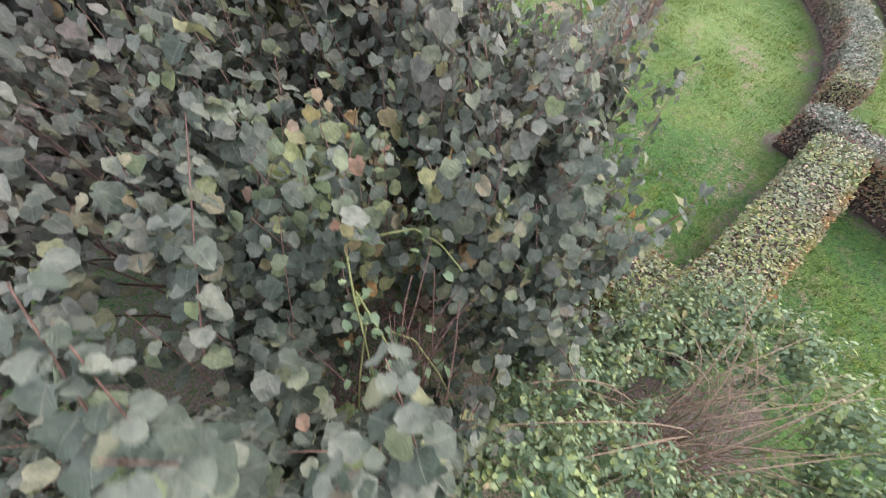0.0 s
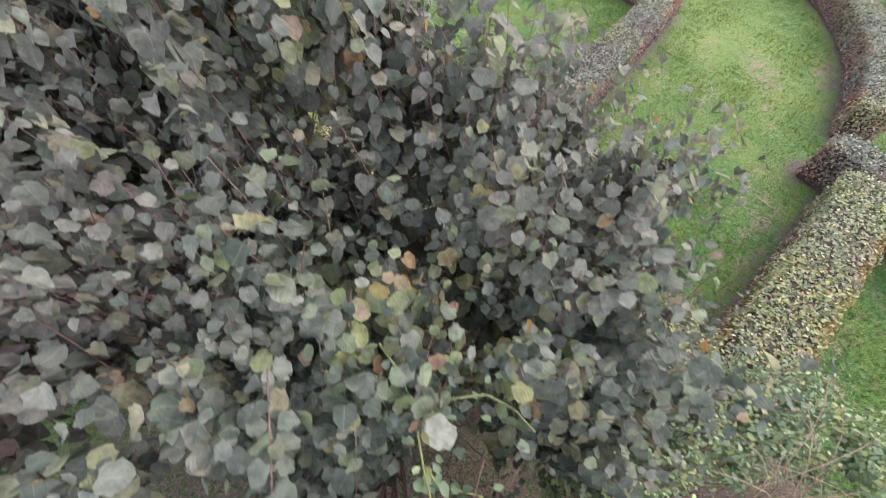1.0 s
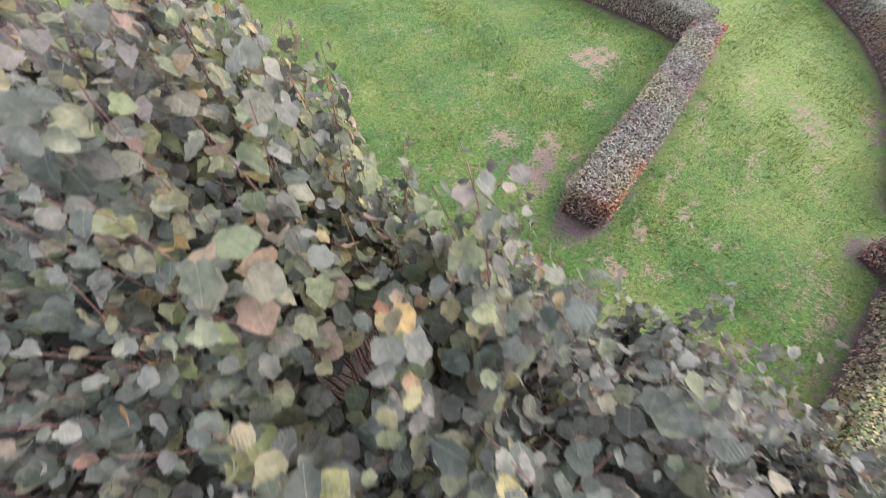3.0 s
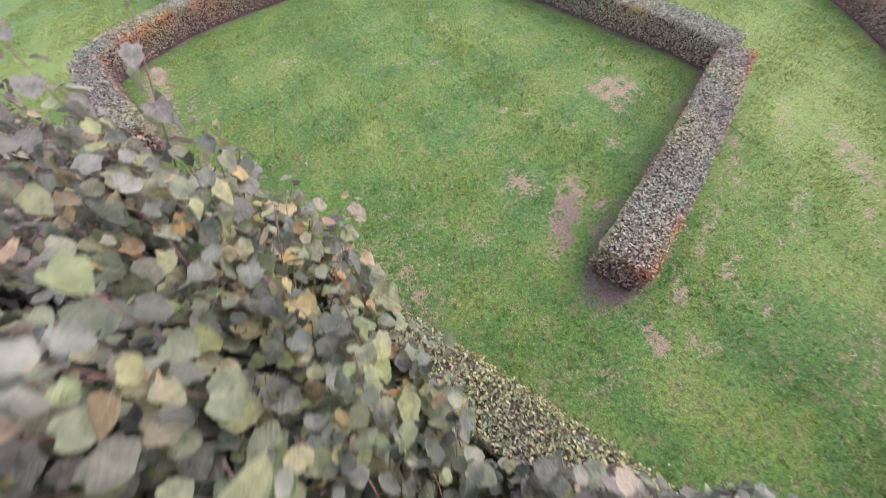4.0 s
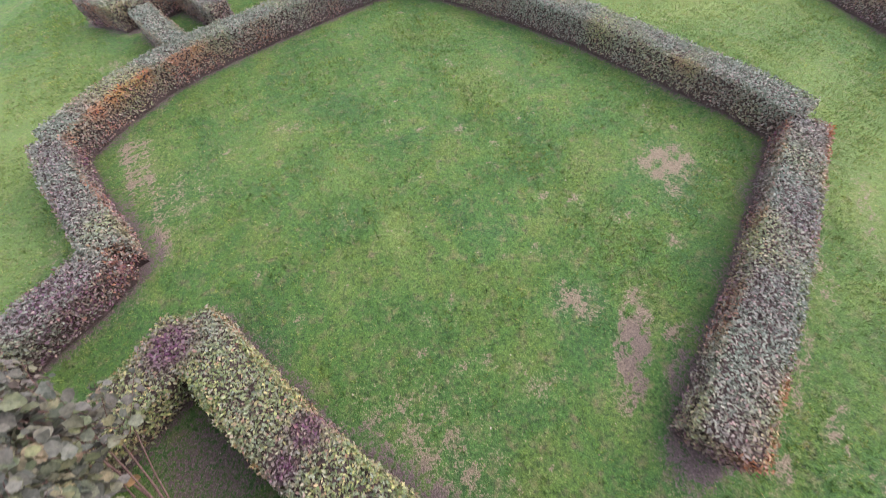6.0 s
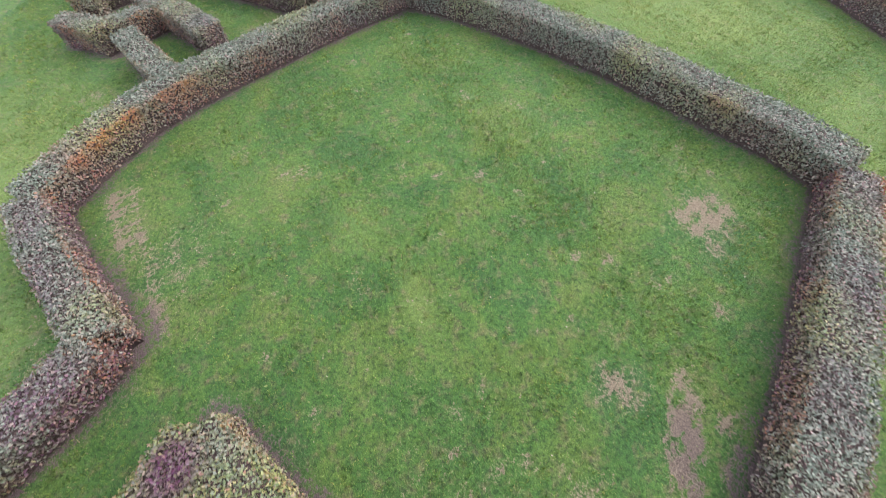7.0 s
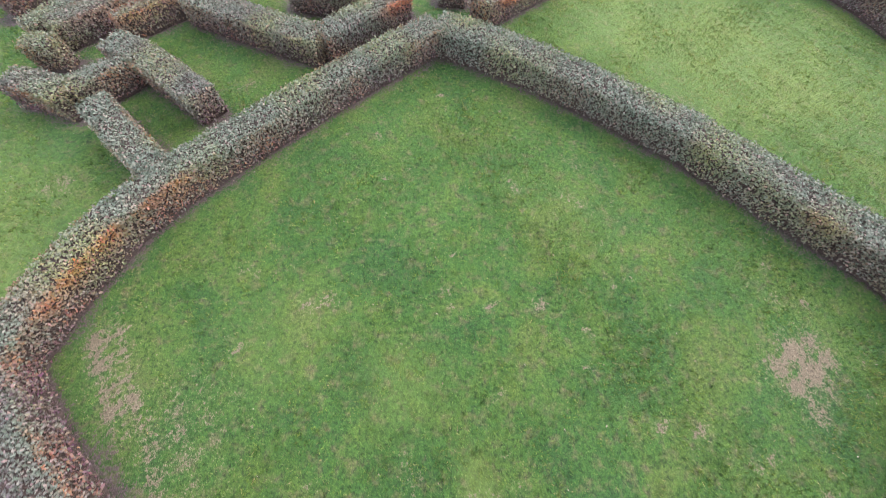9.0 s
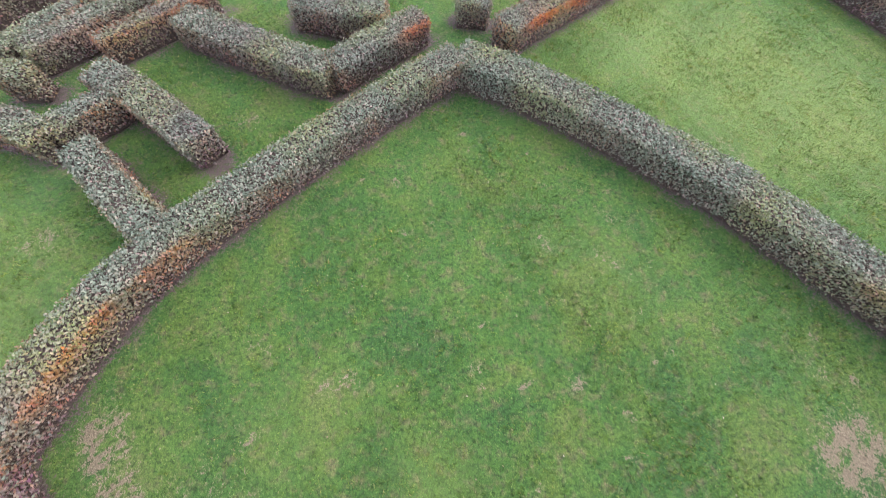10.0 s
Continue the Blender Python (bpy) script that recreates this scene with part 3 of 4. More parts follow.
def blobs(p, table):
    out = np.zeros(len(p))
    for x, y, rx, ry, turn, s in table:
        c, q = math.cos(radians(turn)), math.sin(radians(turn))
        d = p - (x, y)
        u, w = d[:, 0] * c + d[:, 1] * q, -d[:, 0] * q + d[:, 1] * c
        out = np.maximum(out, s * np.exp(-0.7 * ((u / rx) ** 2 + (w / ry) ** 2) ** 1.5))
    return out


def hedge_near(p):
    """How near the foot of a hedge: 1 beneath it, 0 from 0.31 m beside it."""
    out = np.zeros(len(p))
    for line, width in HEDGES:
        lo, hi = line.min(0) - 1, line.max(0) + 1
        pick = np.where(((p > lo) & (p < hi)).all(1))[0]
        if len(pick) == 0:
            continue
        a, b = line[:-1], line[1:]
        best = np.full(len(pick), 9.0)
        q = p[pick]
        for k in range(0, len(a), 2):
            e = min(k + 1, len(a) - 1)
            d = b[e] - a[k]
            u = np.clip(((q - a[k]) @ d) / max(d @ d, 1e-9), 0, 1)
            best = np.minimum(best, np.linalg.norm(q - a[k] - u[:, None] * d, axis=1))
        out[pick] = np.maximum(out[pick], np.clip(1 - (best - width / 2) / 0.31, 0, 1))
    return out


def bare_at(p):
    foot = hedge_near(p)
    strip = np.where(foot >= 1, 1.0, np.clip(foot * 0.74 + 0.30 * wavy(p, 7.0, 8.0) * (foot < 0.9), 0, 1) * (foot > 0))
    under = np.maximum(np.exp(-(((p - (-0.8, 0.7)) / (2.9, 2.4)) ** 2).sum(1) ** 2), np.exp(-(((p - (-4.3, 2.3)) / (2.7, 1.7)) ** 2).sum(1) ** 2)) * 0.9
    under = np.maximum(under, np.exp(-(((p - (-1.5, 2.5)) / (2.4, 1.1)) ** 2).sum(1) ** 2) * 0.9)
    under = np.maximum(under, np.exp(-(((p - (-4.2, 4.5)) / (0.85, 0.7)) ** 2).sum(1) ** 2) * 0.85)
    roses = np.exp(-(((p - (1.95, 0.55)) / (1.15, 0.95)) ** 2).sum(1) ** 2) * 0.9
    worn = 1.75 * blobs(p, BARE) * np.clip(0.62 + 0.45 * wavy(p, 15.0, 2.0) + 0.45 * wavy(p, 37.0, 4.0), 0, 1.1)
    return np.maximum.reduce([worn, strip, under, roses])


def ground():
    """One sheet to the horizon: fine where the lawn is seen, coarse beyond."""
    def axis(a, b, step, far):
        inner = np.arange(a, b + 1e-6, step)
        grow = far * np.linspace(0, 1, 14)[1:] ** 3
        return np.r_[a - grow[::-1], inner, b + grow]
    xs, ys = axis(-12.5, 8.5, 0.07, 900.0), axis(-1.0, 19.5, 0.07, 900.0)
    gx, gy = np.meshgrid(xs, ys, indexing="ij")
    p = np.c_[gx.ravel(), gy.ravel()]
    bare = bare_at(p)
    inside = (np.abs(p[:, 0] + 2) < 12) & (np.abs(p[:, 1] - 8) < 12)
    z = (0.010 * wavy(p, 2.2) + 0.006 * wavy(p, 7.0, 3.0)) * inside - 0.008 * bare
    n, m = len(xs), len(ys)
    i, j = np.meshgrid(np.arange(n - 1), np.arange(m - 1), indexing="ij")
    f = np.stack([i * m + j, (i + 1) * m + j, (i + 1) * m + j + 1, i * m + j + 1], -1).reshape(-1, 4)
    # Earth is darker at hedge feet, in patches, by the roses and under the shrub.
    me = mesh_np("ground", np.c_[p, z], f, MAT_LAWN, True, {"bare": bare, "pale_sunlit": blobs(p, PALE_SUNLIT), "dark_soil": np.clip(np.maximum.reduce([hedge_near(p) * 1.6, np.exp(-(((p - (-4.2, 4.5)) / (1.0, 0.9)) ** 2).sum(1) ** 2), np.exp(-(((p - (0.55, 5.75)) / (0.4, 0.6)) ** 2).sum(1) ** 2) * 0.6, np.exp(-(((p - (1.95, 0.55)) / (1.15, 0.95)) ** 2).sum(1) ** 2), np.exp(-(((p - (-2.3, 1.8)) / (4.2, 1.9)) ** 2).sum(1) ** 2)]), 0, 1)})
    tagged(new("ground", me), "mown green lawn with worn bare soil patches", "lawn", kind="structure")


ground()


def grass():
    """Blades over the lawn in small tufts, thin on bare soil."""
    count = 720000
    p = np.c_[rng.uniform(-12.6, 7.4, count), rng.uniform(0.5, 19.5, count)]
    keep = rng.uniform(0, 1, count) > np.clip(bare_at(p) * 1.15 + 0.22 * wavy(p, 3.3, 1.0) + 0.1, 0.0, 0.97)
    p = p[keep]
    tuft = p[rng.choice(len(p), 9000, replace=False)]
    p = np.r_[p, (tuft[:, None] + rng.normal(0, 0.018, (len(tuft), 9, 2))).reshape(-1, 2)]
    k = len(p)
    tall = rng.uniform(0.018, 0.044, k) * (1 + 0.35 * wavy(p, 1.7) + 0.45 * wavy(p, 21.0, 5.0)) * np.where(np.arange(k) < k - 81000, 1.0, 0.95)
    turn = rng.uniform(0, 2 * math.pi, k)
    side = np.c_[np.cos(turn), np.sin(turn), np.zeros(k)] * (0.0048 * rng.uniform(0.7, 1.4, k))[:, None]
    lean = np.c_[rng.normal(0, 0.55, (k, 2)), np.ones(k)]
    foot = np.c_[p, np.full(k, -0.006)]
    v = np.stack([foot - side, foot + side, foot + lean * tall[:, None]], 1).reshape(-1, 3)
    f = np.arange(3 * k).reshape(-1, 3)
    # The blades take the same paler grass and painted far light.
    me = mesh_np("grass", v, f, MAT_GRASS, attrs={"autumn": np.zeros(3 * k), "purple": np.zeros(3 * k), "olive": np.repeat(blobs(p, PALE_SUNLIT) * rng.uniform(0.2, 1.0, k), 3)})
    tagged(new("grass", me), "short mown green grass blades of the lawn", "grass", kind="stuff")


grass()


def litter():
    """Small fallen leaves lying on the lawn and along the hedge feet."""
    count = 2600
    p = np.c_[rng.uniform(-10.5, 7, count), rng.uniform(1.0, 17, count)]
    foot = hedge_near(p)
    p = p[((rng.uniform(0, 1, count) < 0.25 + foot) & (foot < 0.98))]
    k = len(p)
    nor = unit(np.c_[rng.normal(0, 0.35, (k, 2)), np.ones(k)])
    v, f = leaves_np(np.c_[p, np.full(k, 0.022)], nor, rng.normal(0, 1, (k, 3)), rng.uniform(0.016, 0.034, k), SMALL_V, SMALL_F)
    z = np.zeros(len(v))
    me = mesh_np("fallen_leaves", v, f, MAT_LITTER, attrs={"autumn": z, "purple": z, "olive": z})
    tagged(new("fallen_leaves", me), "small pale dry leaves scattered on the lawn", "leaves", kind="stuff")


litter()

# ---- shrubs ----


def crown_points(lobes, count, low, shrink=1.0):
    """Points on the outside of a bundle of rounded lobes, with outward normals."""
    lobes = np.asarray(lobes, float)
    area = lobes[:, 3] * lobes[:, 4] + (lobes[:, 3] + lobes[:, 4]) * lobes[:, 5]
    pick = rng.choice(len(lobes), count * 3, p=area / area.sum())
    d = unit(rng.normal(0, 1, (count * 3, 3)))
    d[:, 2] = np.where(d[:, 2] < -0.25, -d[:, 2], d[:, 2])
    c, r = lobes[pick, :3], lobes[pick, 3:] * shrink
    rough = 1 + 0.16 * wavy(np.c_[d * 3 + c], 2.7) + 0.10 * wavy(d * 3 + c, 6.5)
    p = c + r * d * rough[:, None]
    n = unit(d / r)
    ok = p[:, 2] > low
    for lo in lobes:
        inside = (((p - lo[:3]) / (lo[3:] * shrink * 0.90)) ** 2).sum(1) < 1
        ok &= ~inside
    return p[ok][:count], n[ok][:count]


def fringe(p):
    """The edge of the big shrub by the hedge corner, where only single shoots stand."""
    return (p[:, 0] > -2.85) & (p[:, 0] < -1.35) & (p[:, 1] > 3.60) & (p[:, 2] > 1.2)


def hollow(p):
    """Inside the dark opening in the side of the big shrub."""
    a, b = np.array([0.2, 0.23, 2.05]), np.array([-0.06, 0.72, 0.6])
    u = np.clip(((p - a) @ (b - a)) / ((b - a) @ (b - a)), 0, 1)
    return np.linalg.norm(p - a - u[:, None] * (b - a), axis=1) < 0.33 - 0.10 * u


TREE_LOBES = [
    (-5.47, 4.52, 1.43, 0.56, 0.54, 1.35), (-4.25, 3.86, 1.42, 0.65, 0.52, 1.37), (-3.2, 3.45, 1.52, 0.7, 0.49, 1.34), (-2.24, 3.43, 1.55, 0.59, 0.45, 1.5),
    (-1.52, 2.85, 1.4, 0.52, 0.45, 1.42), (-0.66, 2.3, 1.2, 0.55, 0.42, 1.12), (0.26, 2.15, 1.05, 0.55, 0.5, 1), (0.62, 1.68, 1.02, 0.5, 0.6, 0.96),
    (0.64, 1.13, 0.93, 0.58, 0.56, 0.91), (-0.14, 1.82, 1.23, 0.76, 0.76, 1.08), (-0.41, 1.19, 1.1, 0.84, 0.78, 1.1), (-1.14, 2.14, 1.5, 0.85, 0.75, 1.45),
    (-1.93, 2.52, 1.5, 0.97, 0.76, 1.45), (-1.96, 1.53, 1.27, 1.19, 1.19, 1.21), (-3.6, 2.64, 1.34, 1.19, 1.03, 1.34), (-1.24, 0.45, 1.04, 1.08, 0.92, 1.07),
    (-0.31, 0.1, 0.84, 0.81, 0.59, 0.9), (-2.56, 0.92, 1.09, 1.4, 1.4, 1.09), (0.31, 1.06, 0.89, 0.49, 0.49, 0.95), (-0.18, -0.24, 0.87, 0.59, 0.45, 1.04),
    (-4.91, 3.26, 1.32, 0.86, 0.76, 1.32), (-4.6, 4.6, 1.1, 0.36, 0.36, 1),
]


def spray(bases, normals, length, spacing, leaf, droop, up, stray=0.22, vary=(0.55, 1.35)):
    """Leafy shoots: their stems, and for each leaf its place, face, direction, size and shoot."""
    stems, radii, pos, nor, ahead, size, shoot = [], [], [], [], [], [], []
    for number, (b, n) in enumerate(zip(bases, normals)):
        way = unit(n * (1 - up) + np.array([0, 0, up]) + rng.normal(0, stray, 3))
        ln = length * rng.uniform(*vary)
        bend = rng.normal(0, 0.12, 3) * ln
        q = np.linspace(-0.25, 1, 6)[:, None]
        path = b + way * ln * q + bend * q ** 2
        stems.append(path)
        radii.append((0.0045, 0.0018))
        k = max(3, int(ln * 1.1 / spacing))
        u = np.linspace(-0.1, 1.0, k)[:, None] + rng.normal(0, 0.02, (k, 1))
        at = b + way * ln * u + bend * u ** 2
        turn = np.arange(k) * 2.4 + rng.uniform(0, 6.3)
        a = unit(np.cross(way, (0.3, 0.2, 1.0)))
        c = np.cross(way, a)
        out = np.cos(turn)[:, None] * a + np.sin(turn)[:, None] * c
        go = unit(out * 0.5 + n * 0.15 + np.array([0, 0, -droop]) + rng.normal(0, 0.22, (k, 3)))
        face = unit(n * 0.65 + np.array([0, 0, 0.55]) + out * 0.50 + rng.normal(0, 0.28, (k, 3)))
        pos.append(at + out * leaf * 0.28)
        nor.append(face)
        ahead.append(go)
        size.append(leaf * rng.uniform(0.6, 1.2, k) * (1.12 - 0.55 * np.clip(u[:, 0], 0, 1) ** 2))
        shoot.append(np.full(k, number))
    return stems, radii, *(np.concatenate(a) for a in (pos, nor, ahead, size, shoot))


def without(sprayed, gone):
    """The sprayed shoots but for those marked as gone."""
    stems, radii, *leaves = sprayed
    kept = ~gone[leaves[-1]]
    return [p for p, g in zip(stems, gone) if not g], [r for r, g in zip(radii, gone) if not g], *(a[kept] for a in leaves)


def big_shrub():
    root = thing("shrub", (-0.9, 1.6, 0), "tall spreading shrub with broad dark blue-green leaves", "shrub")
    place = np.array([-0.9, 1.6, 0])
    # limbs from the stool to the lobes
    paths, radii = [], []
    for x, y, z, rx, ry, rz in TREE_LOBES:
        foot = np.array([-0.9 + (x + 0.9) * 0.6, 1.6 + (y - 1.6) * 0.6, 0])
        for _ in range(6):
            tip = np.array([x, y, z]) + rng.normal(0, 0.35, 3) * (rx, ry, 0.5 * rz) + np.array([0, 0, rz * 0.1])
            f0 = foot + np.r_[rng.normal(0, 0.14, 2), 0]
            q = np.linspace(0, 1, 7)[:, None]
            paths.append(f0 + (tip - f0) * np.c_[q ** 1.3, q ** 1.3, q ** 0.85] + np.sin(q * 5 + rng.uniform(0, 6)) * 0.04)
            radii.append((rng.uniform(0.012, 0.024), 0.005))
    for k in range(0, len(paths), 6):
        v, f = tubes_np([p - place for p in paths[k:k + 6]], radii[k:k + 6], 6)
        part("limb", mesh_np("limb", v, f, MAT_LIMB, True), root, "reddish brown branching stem")
    # leafy branches of four shoots each, with gaps between them, over a darker inner growth
    b, n = crown_points(TREE_LOBES, 950, 0.5, 0.90)
    clump = wavy(b, 5.5, 4.0) + 0.5 * wavy(b, 13.0, 1.0) > -0.24
    b, n = np.repeat(b[clump], 4, 0), np.repeat(n[clump], 4, 0)
    b = b + rng.normal(0, 0.045, b.shape) * (1, 1, 2.2)
    b2, n2 = crown_points(TREE_LOBES, 1700, 0.5, 0.80)
    outer = without(spray(b, n, 0.60, 0.032, 0.088, 0.95, 0.86, 0.16), fringe(b))
    inner = without(spray(b2, n2, 0.44, 0.038, 0.086, 0.95, 0.80), fringe(b2))
    stems, radii = outer[0] + inner[0], outer[1] + inner[1]
    pos, nor, ahead, size, shoot = (np.r_[a, c] for a, c in zip(outer[2:], inner[2:]))
    size = size * np.interp(pos[:, 1], (0.8, 2.2), (0.84, 1.0))  # smaller leaves low on the near side
    # tall single shoots that stand out of the crown
    t, tn = crown_points(TREE_LOBES, 330, 1.4)
    more = without(spray(t, tn, 0.62, 0.034, 0.080, 0.80, 0.94, 0.08), fringe(t))
    foot = np.array([(-0.42, 0.22, 2.05), (-0.35, -0.14, 2.14), (-0.08, -0.15, 2.14), (0.34, -0.1, 2.07), (-0.23, -0.17, 2.05), (0.13, -0.15, 2.05)])
    tip = np.array([(-0.32, 0.51, 2.54), (-0.21, -0.04, 2.53), (0.03, -0.08, 2.52), (0.32, 0, 2.45), (-0.14, -0.09, 2.41), (0.18, -0.09, 2.4)])

    def cleared(pos):
        """The open pocket of shade behind the foremost shoots, and the room round them."""
        out = np.linalg.norm((pos - (-0.06, 0.43, 1.88)) / (0.20, 0.18, 0.5), axis=1) < 1
        out |= pos[:, 2] > 2.08 + 0.7 * np.maximum(pos[:, 1] - 0.15, 0)  # lower towards the near edge
        out |= (pos[:, 0] > -0.95) & (pos[:, 1] > 2.70)  # the side towards the lawn is thin
        for a, c, r in zip(foot, tip, (0.18, 0.11, 0.11, 0.11, 0.09, 0.09)):
            u = np.clip(((pos - a) @ (c - a)) / ((c - a) @ (c - a)), -0.3, 1.2)[:, None]
            out |= np.linalg.norm(pos - a - u * (c - a), axis=1) < r
        return out
    free = ~cleared(pos)
    pos, nor, ahead, size, shoot = (a[free] for a in (pos, nor, ahead, size, shoot))
    free = ~cleared(more[2])
    more = (*more[:2], *(a[free] for a in more[2:]))
    most = spray(foot, unit(tip - foot), 0.56, 0.017, 0.070, 0.80, 0.0, 0.02, (0.98, 1.02))
    # open leafy shoots that lean out towards the hedge corner
    tip = np.array([(-2.30, 4.13, 2.72), (-2.41, 3.92, 2.70), (-2.37, 3.97, 2.68), (-2.56, 3.91, 2.70), (-1.96, 3.80, 2.68), (-1.83, 3.78, 2.68), (-2.04, 3.74, 2.70), (-1.72, 3.70, 2.66),
                    (-2.18, 3.72, 2.72), (-2.36, 3.76, 2.74), (-2.62, 3.84, 2.72), (-2.75, 3.78, 2.70), (-1.62, 3.62, 2.66), (-1.48, 3.56, 2.62), (-2.50, 3.70, 2.74), (-2.12, 3.64, 2.76)])
    lean = unit(np.array([0.06, 0.26, 0.95]) + rng.normal(0, 0.05, (len(tip), 3)))
    last = spray(tip - lean * 0.62, lean, 0.62, 0.022, 0.112, 0.75, 0.0, 0.04, (0.98, 1.02))
    most = (most[0] + last[0], most[1] + last[1], *(np.r_[a, c] for a, c in zip(most[2:], last[2:])))
    stems, radii = stems + more[0], radii + more[1]
    bare = cleared(np.array([p[-1] for p in stems]))
    stems, radii = [p for p, g in zip(stems, bare) if not g] + most[0], [r for r, g in zip(radii, bare) if not g] + most[1]
    pos, nor, ahead, size, shoot = (np.r_[a, c, d] for a, c, d in zip((pos, nor, ahead, size, shoot), more[2:], most[2:]))
    keep = ~hollow(pos)
    pos, nor, ahead, size, shoot = pos[keep], nor[keep], ahead[keep], size[keep], shoot[keep]
    v, f = tubes_np([p - place for p in stems], radii, 3)
    part("twig_growth", mesh_np("twig_growth", v, f, MAT_BARK), root, "thin reddish leafy shoots", "stuff")
    # single leaves high on the crown, the rest in one mesh
    high = np.where((pos[:, 2] > 2.55) & (pos[:, 0] > -2.6) & (pos[:, 0] < 0.2))[0]
    single = np.zeros(len(pos), bool)
    single[rng.choice(high, min(300, len(high)), replace=False)] = True
    rest = ~single
    wide = rng.uniform(0.85, 1.15, len(pos))
    v, f = leaves_np(pos[rest] - place, nor[rest], ahead[rest], size[rest], BROAD_V, BROAD_F, wide[rest], rng.uniform(-0.2, 3.2, rest.sum()), 0.025)
    k = rest.sum()
    turned = sum(np.exp(-(((pos[rest][:, :2] - (x, y)) / r) ** 2).sum(1)) for x, y, r in ((-1.9, 3.45, 0.75), (-1.25, 3.1, 0.45), (-1.1, 2.2, 0.5), (-4.4, 4.6, 0.6), (0.0, 0.9, 0.35)))
    near = turned * np.clip(0.45 + 0.9 * wavy(pos[rest], 9.0, 2.0), 0, 1.2)
    autumn = np.repeat((rng.uniform(0, 1, k) < 0.005 + 0.12 * near) * rng.uniform(0.4, 1, k), len(BROAD_V))
    own = rng.uniform(0, 1, 20000)[shoot[rest].astype(int)]
    mauve = np.clip(0.36 + 0.22 * np.clip(-1.5 - pos[rest][:, 0], 0, 1) - 0.35 * np.clip(pos[rest][:, 0] + 1.0, -0.3, 1) + 0.5 * wavy(pos[rest], 1.9, 3.0) + 0.5 * (own - 0.5), 0, 0.9) * rng.uniform(0.2, 1, k) * (1 - 0.6 * np.clip(turned, 0, 1))
    fresh = (rng.uniform(0, 1, k) < 0.05 + 0.16 * (own > 0.84) + 0.60 * np.clip(turned, 0, 1)) * rng.uniform(0.1, 0.6, k)
    part("foliage", mesh_np("foliage", v, f, MAT_TREE, attrs={"autumn": autumn, "purple": np.repeat(mauve, len(BROAD_V)), "olive": np.repeat(fresh, len(BROAD_V)), "leaf_u": np.tile(BROAD_V[:, 0], k), "leaf_v": np.tile(BROAD_V[:, 1], k)}), root, "broad dark green leaves", "stuff")
    forms = [mesh_np("leaf", BROAD_V * (w, 1, c) + rng.normal(0, 0.025, BROAD_V.shape), BROAD_F, MAT_TREE_ONE, attrs={"leaf_u": BROAD_V[:, 0], "leaf_v": BROAD_V[:, 1]})
             for w, c in ((1.0, 1.5), (0.9, 2.6), (1.08, 0.6), (0.95, 3.2), (1.0, 2.0), (0.85, 1.2))]
    x, y, z = leaf_frames(nor[single], ahead[single])
    for number, (q, a, c, d, s) in enumerate(zip(pos[single] - place, x, y, z, size[single])):
        ob = part("leaf", forms[number % len(forms)], root)
        ob.matrix_local = Matrix(((*(a * s).tolist(),), (*(c * s).tolist(),), (*(d * s).tolist(),))).transposed().to_4x4()
        ob.location = q


big_shrub()


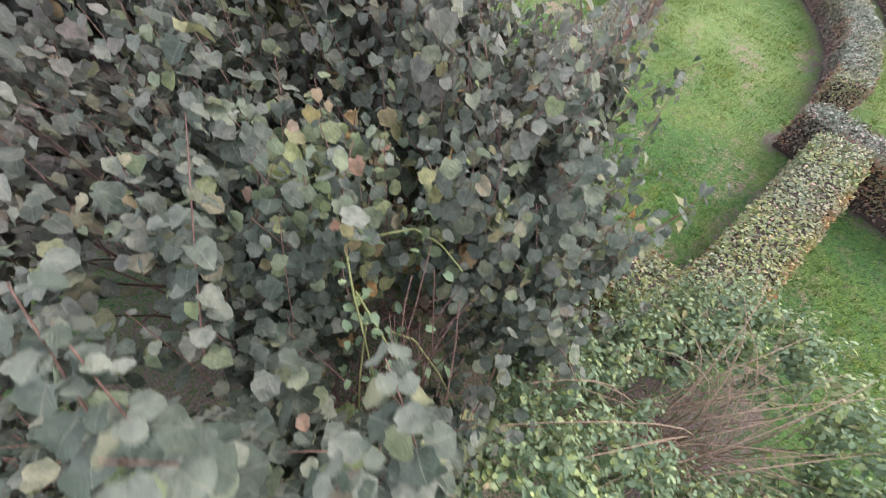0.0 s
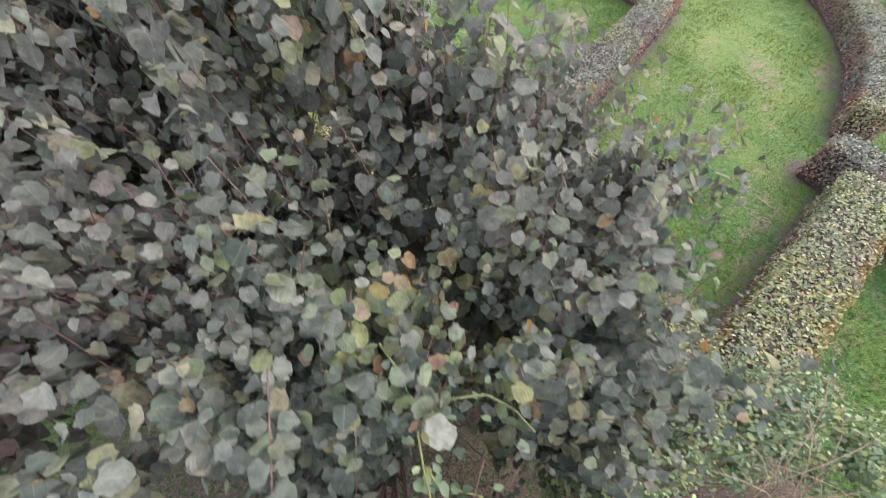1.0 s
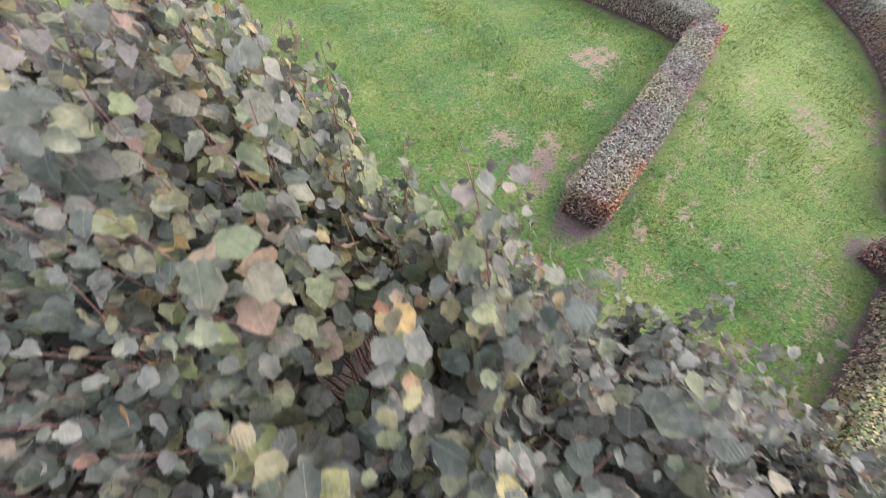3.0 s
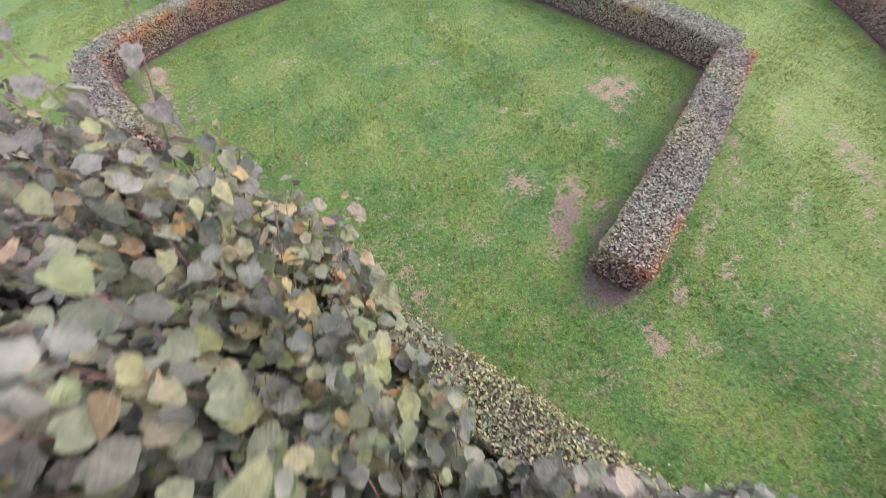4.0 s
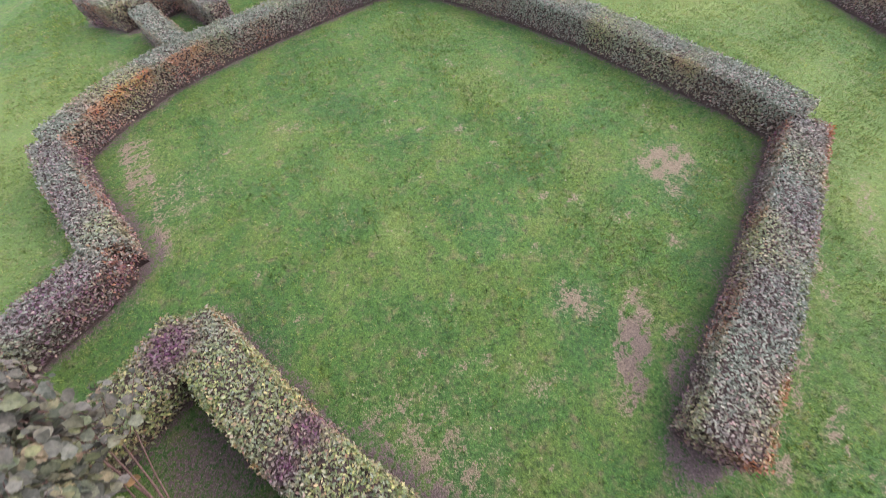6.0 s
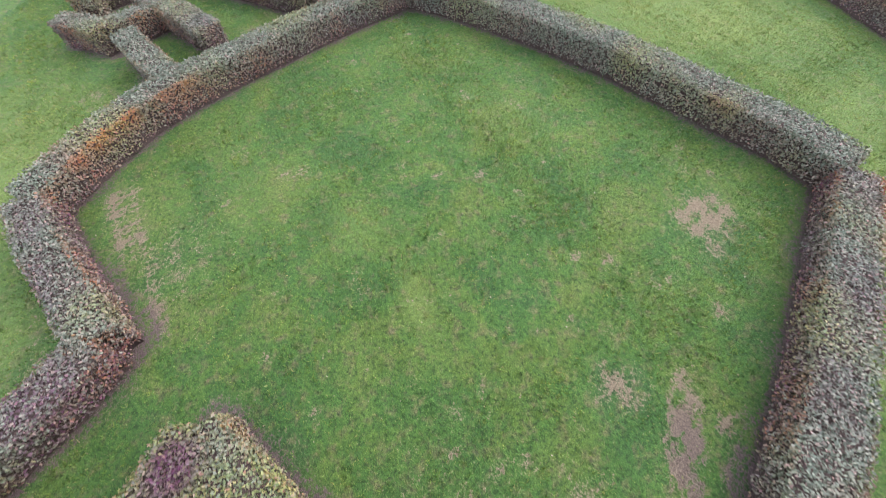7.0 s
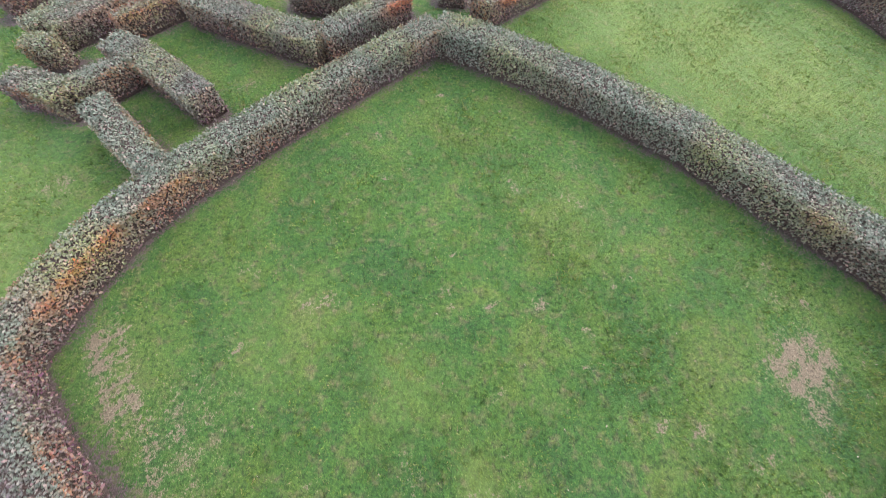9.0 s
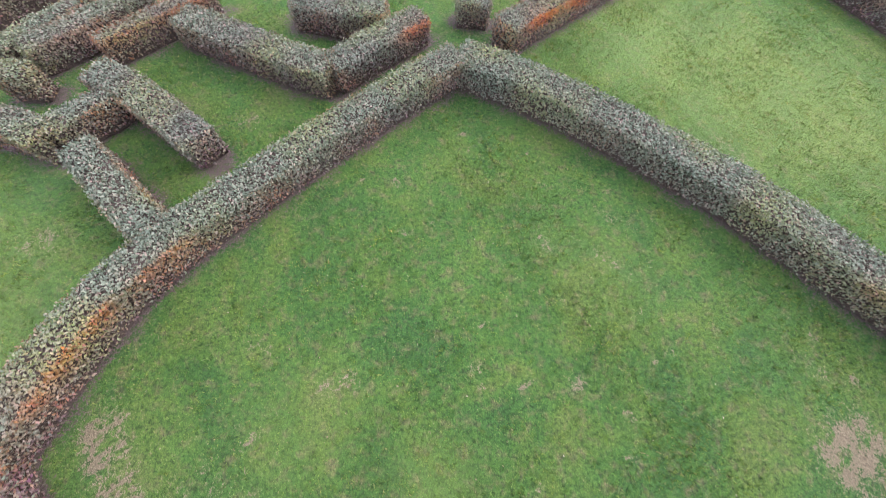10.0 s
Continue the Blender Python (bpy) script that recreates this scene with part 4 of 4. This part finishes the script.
def rose_bush():
    root = thing("rose_bush", (1.8, 0.4, 0), "loose light green rose bush with bare brown canes", "bush")
    place = np.array([1.8, 0.4, 0])
    lobes = [(0.91, 0.45, 0.86, 0.31, 0.24, 0.36), (1.12, 0.77, 0.81, 0.28, 0.22, 0.32), (1.64, 0.94, 0.77, 0.33, 0.22, 0.32), (2.01, 1.12, 0.81, 0.22, 0.22, 0.27),
             (2.29, 1, 0.81, 0.18, 0.24, 0.27), (2.47, 0.71, 0.81, 0.17, 0.24, 0.27), (2.56, 0.36, 0.77, 0.17, 0.22, 0.27), (0.73, 0.05, 0.98, 0.28, 0.22, 0.32),
             (1.21, 0.27, 0.81, 0.28, 0.2, 0.27), (1.42, -0.02, 0.73, 0.33, 0.2, 0.27), (2.51, 0.04, 0.6, 0.22, 0.22, 0.27), (1.97, 0.01, 0.6, 0.28, 0.17, 0.23)]
    b, n = crown_points(lobes, 720, 0.15)
    stems, radii, pos, nor, ahead, size, shoot = spray(b, n, 0.21, 0.013, 0.043, 0.3, 0.6)
    v, f = leaves_np(pos - place, nor, ahead, size, BROAD_V, BROAD_F, rng.uniform(0.5, 0.72, len(pos)), rng.uniform(0.5, 2.5, len(pos)), 0.03)
    z = np.zeros(len(v))
    tender = (rng.uniform(0, 1, len(b)) > 0.76)[shoot] * rng.uniform(0.1, 0.6, len(pos))
    part("foliage", mesh_np("foliage", v, f, MAT_ROSE, attrs={"autumn": z, "purple": z, "olive": np.repeat(tender, len(BROAD_V))}), root, "small light green leaves", "stuff")
    v, f = tubes_np([p - place for p in stems], radii, 3)
    part("twig_growth", mesh_np("twig_growth", v, f, MAT_CANE), root, "thin green shoots", "stuff")
    for _ in range(110):
        foot = np.array([1.75 + rng.normal(0, 0.3), 0.4 + rng.normal(0, 0.18), 0])
        lo = lobes[rng.integers(len(lobes))]
        tip = np.array([lo[0], lo[1], lo[2]]) + rng.normal(0, 0.6, 3) * lo[3:] + np.array([0, 0, lo[5] * 0.6])
        q = np.linspace(0, 1, 9)[:, None]
        path = foot + (tip - foot) * np.c_[q ** 1.7, q ** 1.7, np.sin(q * 1.75) / 0.98]
        v, f = tubes_np([path - place], [(0.0045, 0.002)], 4)
        part("cane", mesh_np("cane", v, f, MAT_DRY, True), root)


rose_bush()


def rambler():
    """Long pale stems that hang over the dark hollow of the big shrub."""
    root = thing("rambling_stems", (-0.57, 0.83, 0), "long pale green rambling stems with few leaves", "climber")
    place = np.array([-0.57, 0.83, 0])
    runs = [
        [(-0.23, 0.82, 2.18), (-0.13, 0.72, 2.19), (-0.07, 0.6, 2.09), (-0.03, 0.47, 1.93), (0.01, 0.37, 1.76), (0.03, 0.28, 1.5), (0.04, 0.19, 1.2), (0.14, 0.17, 0)],
        [(-0.03, 0.49, 1.93), (0.06, 0.41, 1.76), (0.16, 0.32, 1.54), (0.26, 0.25, 1.28), (0.38, 0.2, 0)],
        [(0.01, 0.41, 1.8), (-0.02, 0.28, 1.58), (-0.04, 0.19, 1.37), (0.05, 0.1, 0)],
        [(0.02, 0.7, 2.01), (0.16, 0.73, 2.04), (0.27, 0.7, 1.99), (0.36, 0.65, 1.9)],
        [(0.08, 0.44, 1.71), (0.19, 0.43, 1.67), (0.3, 0.36, 1.5), (0.38, 0.3, 1.28)],
    ]
    for run in runs:
        run = np.asarray(run)
        q = np.linspace(0, len(run) - 1, 24)
        path = np.stack([np.interp(q, np.arange(len(run)), run[:, k]) for k in range(3)], 1)
        v, f = tubes_np([path - place], [(0.005, 0.004)], 5)
        part("stem", mesh_np("stem", v, f, MAT_CANE, True), root)
    at = np.concatenate([np.asarray(r)[:-1] for r in runs])
    at = np.repeat(at[at[:, 2] > 1.3], 4, 0) + rng.normal(0, 0.05, (len(at[at[:, 2] > 1.3]) * 4, 3))
    k = len(at)
    v, f = leaves_np(at - place, unit(rng.normal(0, 0.5, (k, 3)) + (0, 0, 1)), rng.normal(0, 1, (k, 3)), rng.uniform(0.03, 0.055, k), BROAD_V, BROAD_F, np.full(k, 0.7))
    z = np.zeros(len(v))
    part("foliage", mesh_np("foliage", v, f, MAT_ROSE, attrs={"autumn": z, "purple": z, "olive": z}), root, "small yellow-green leaves", "stuff")


rambler()
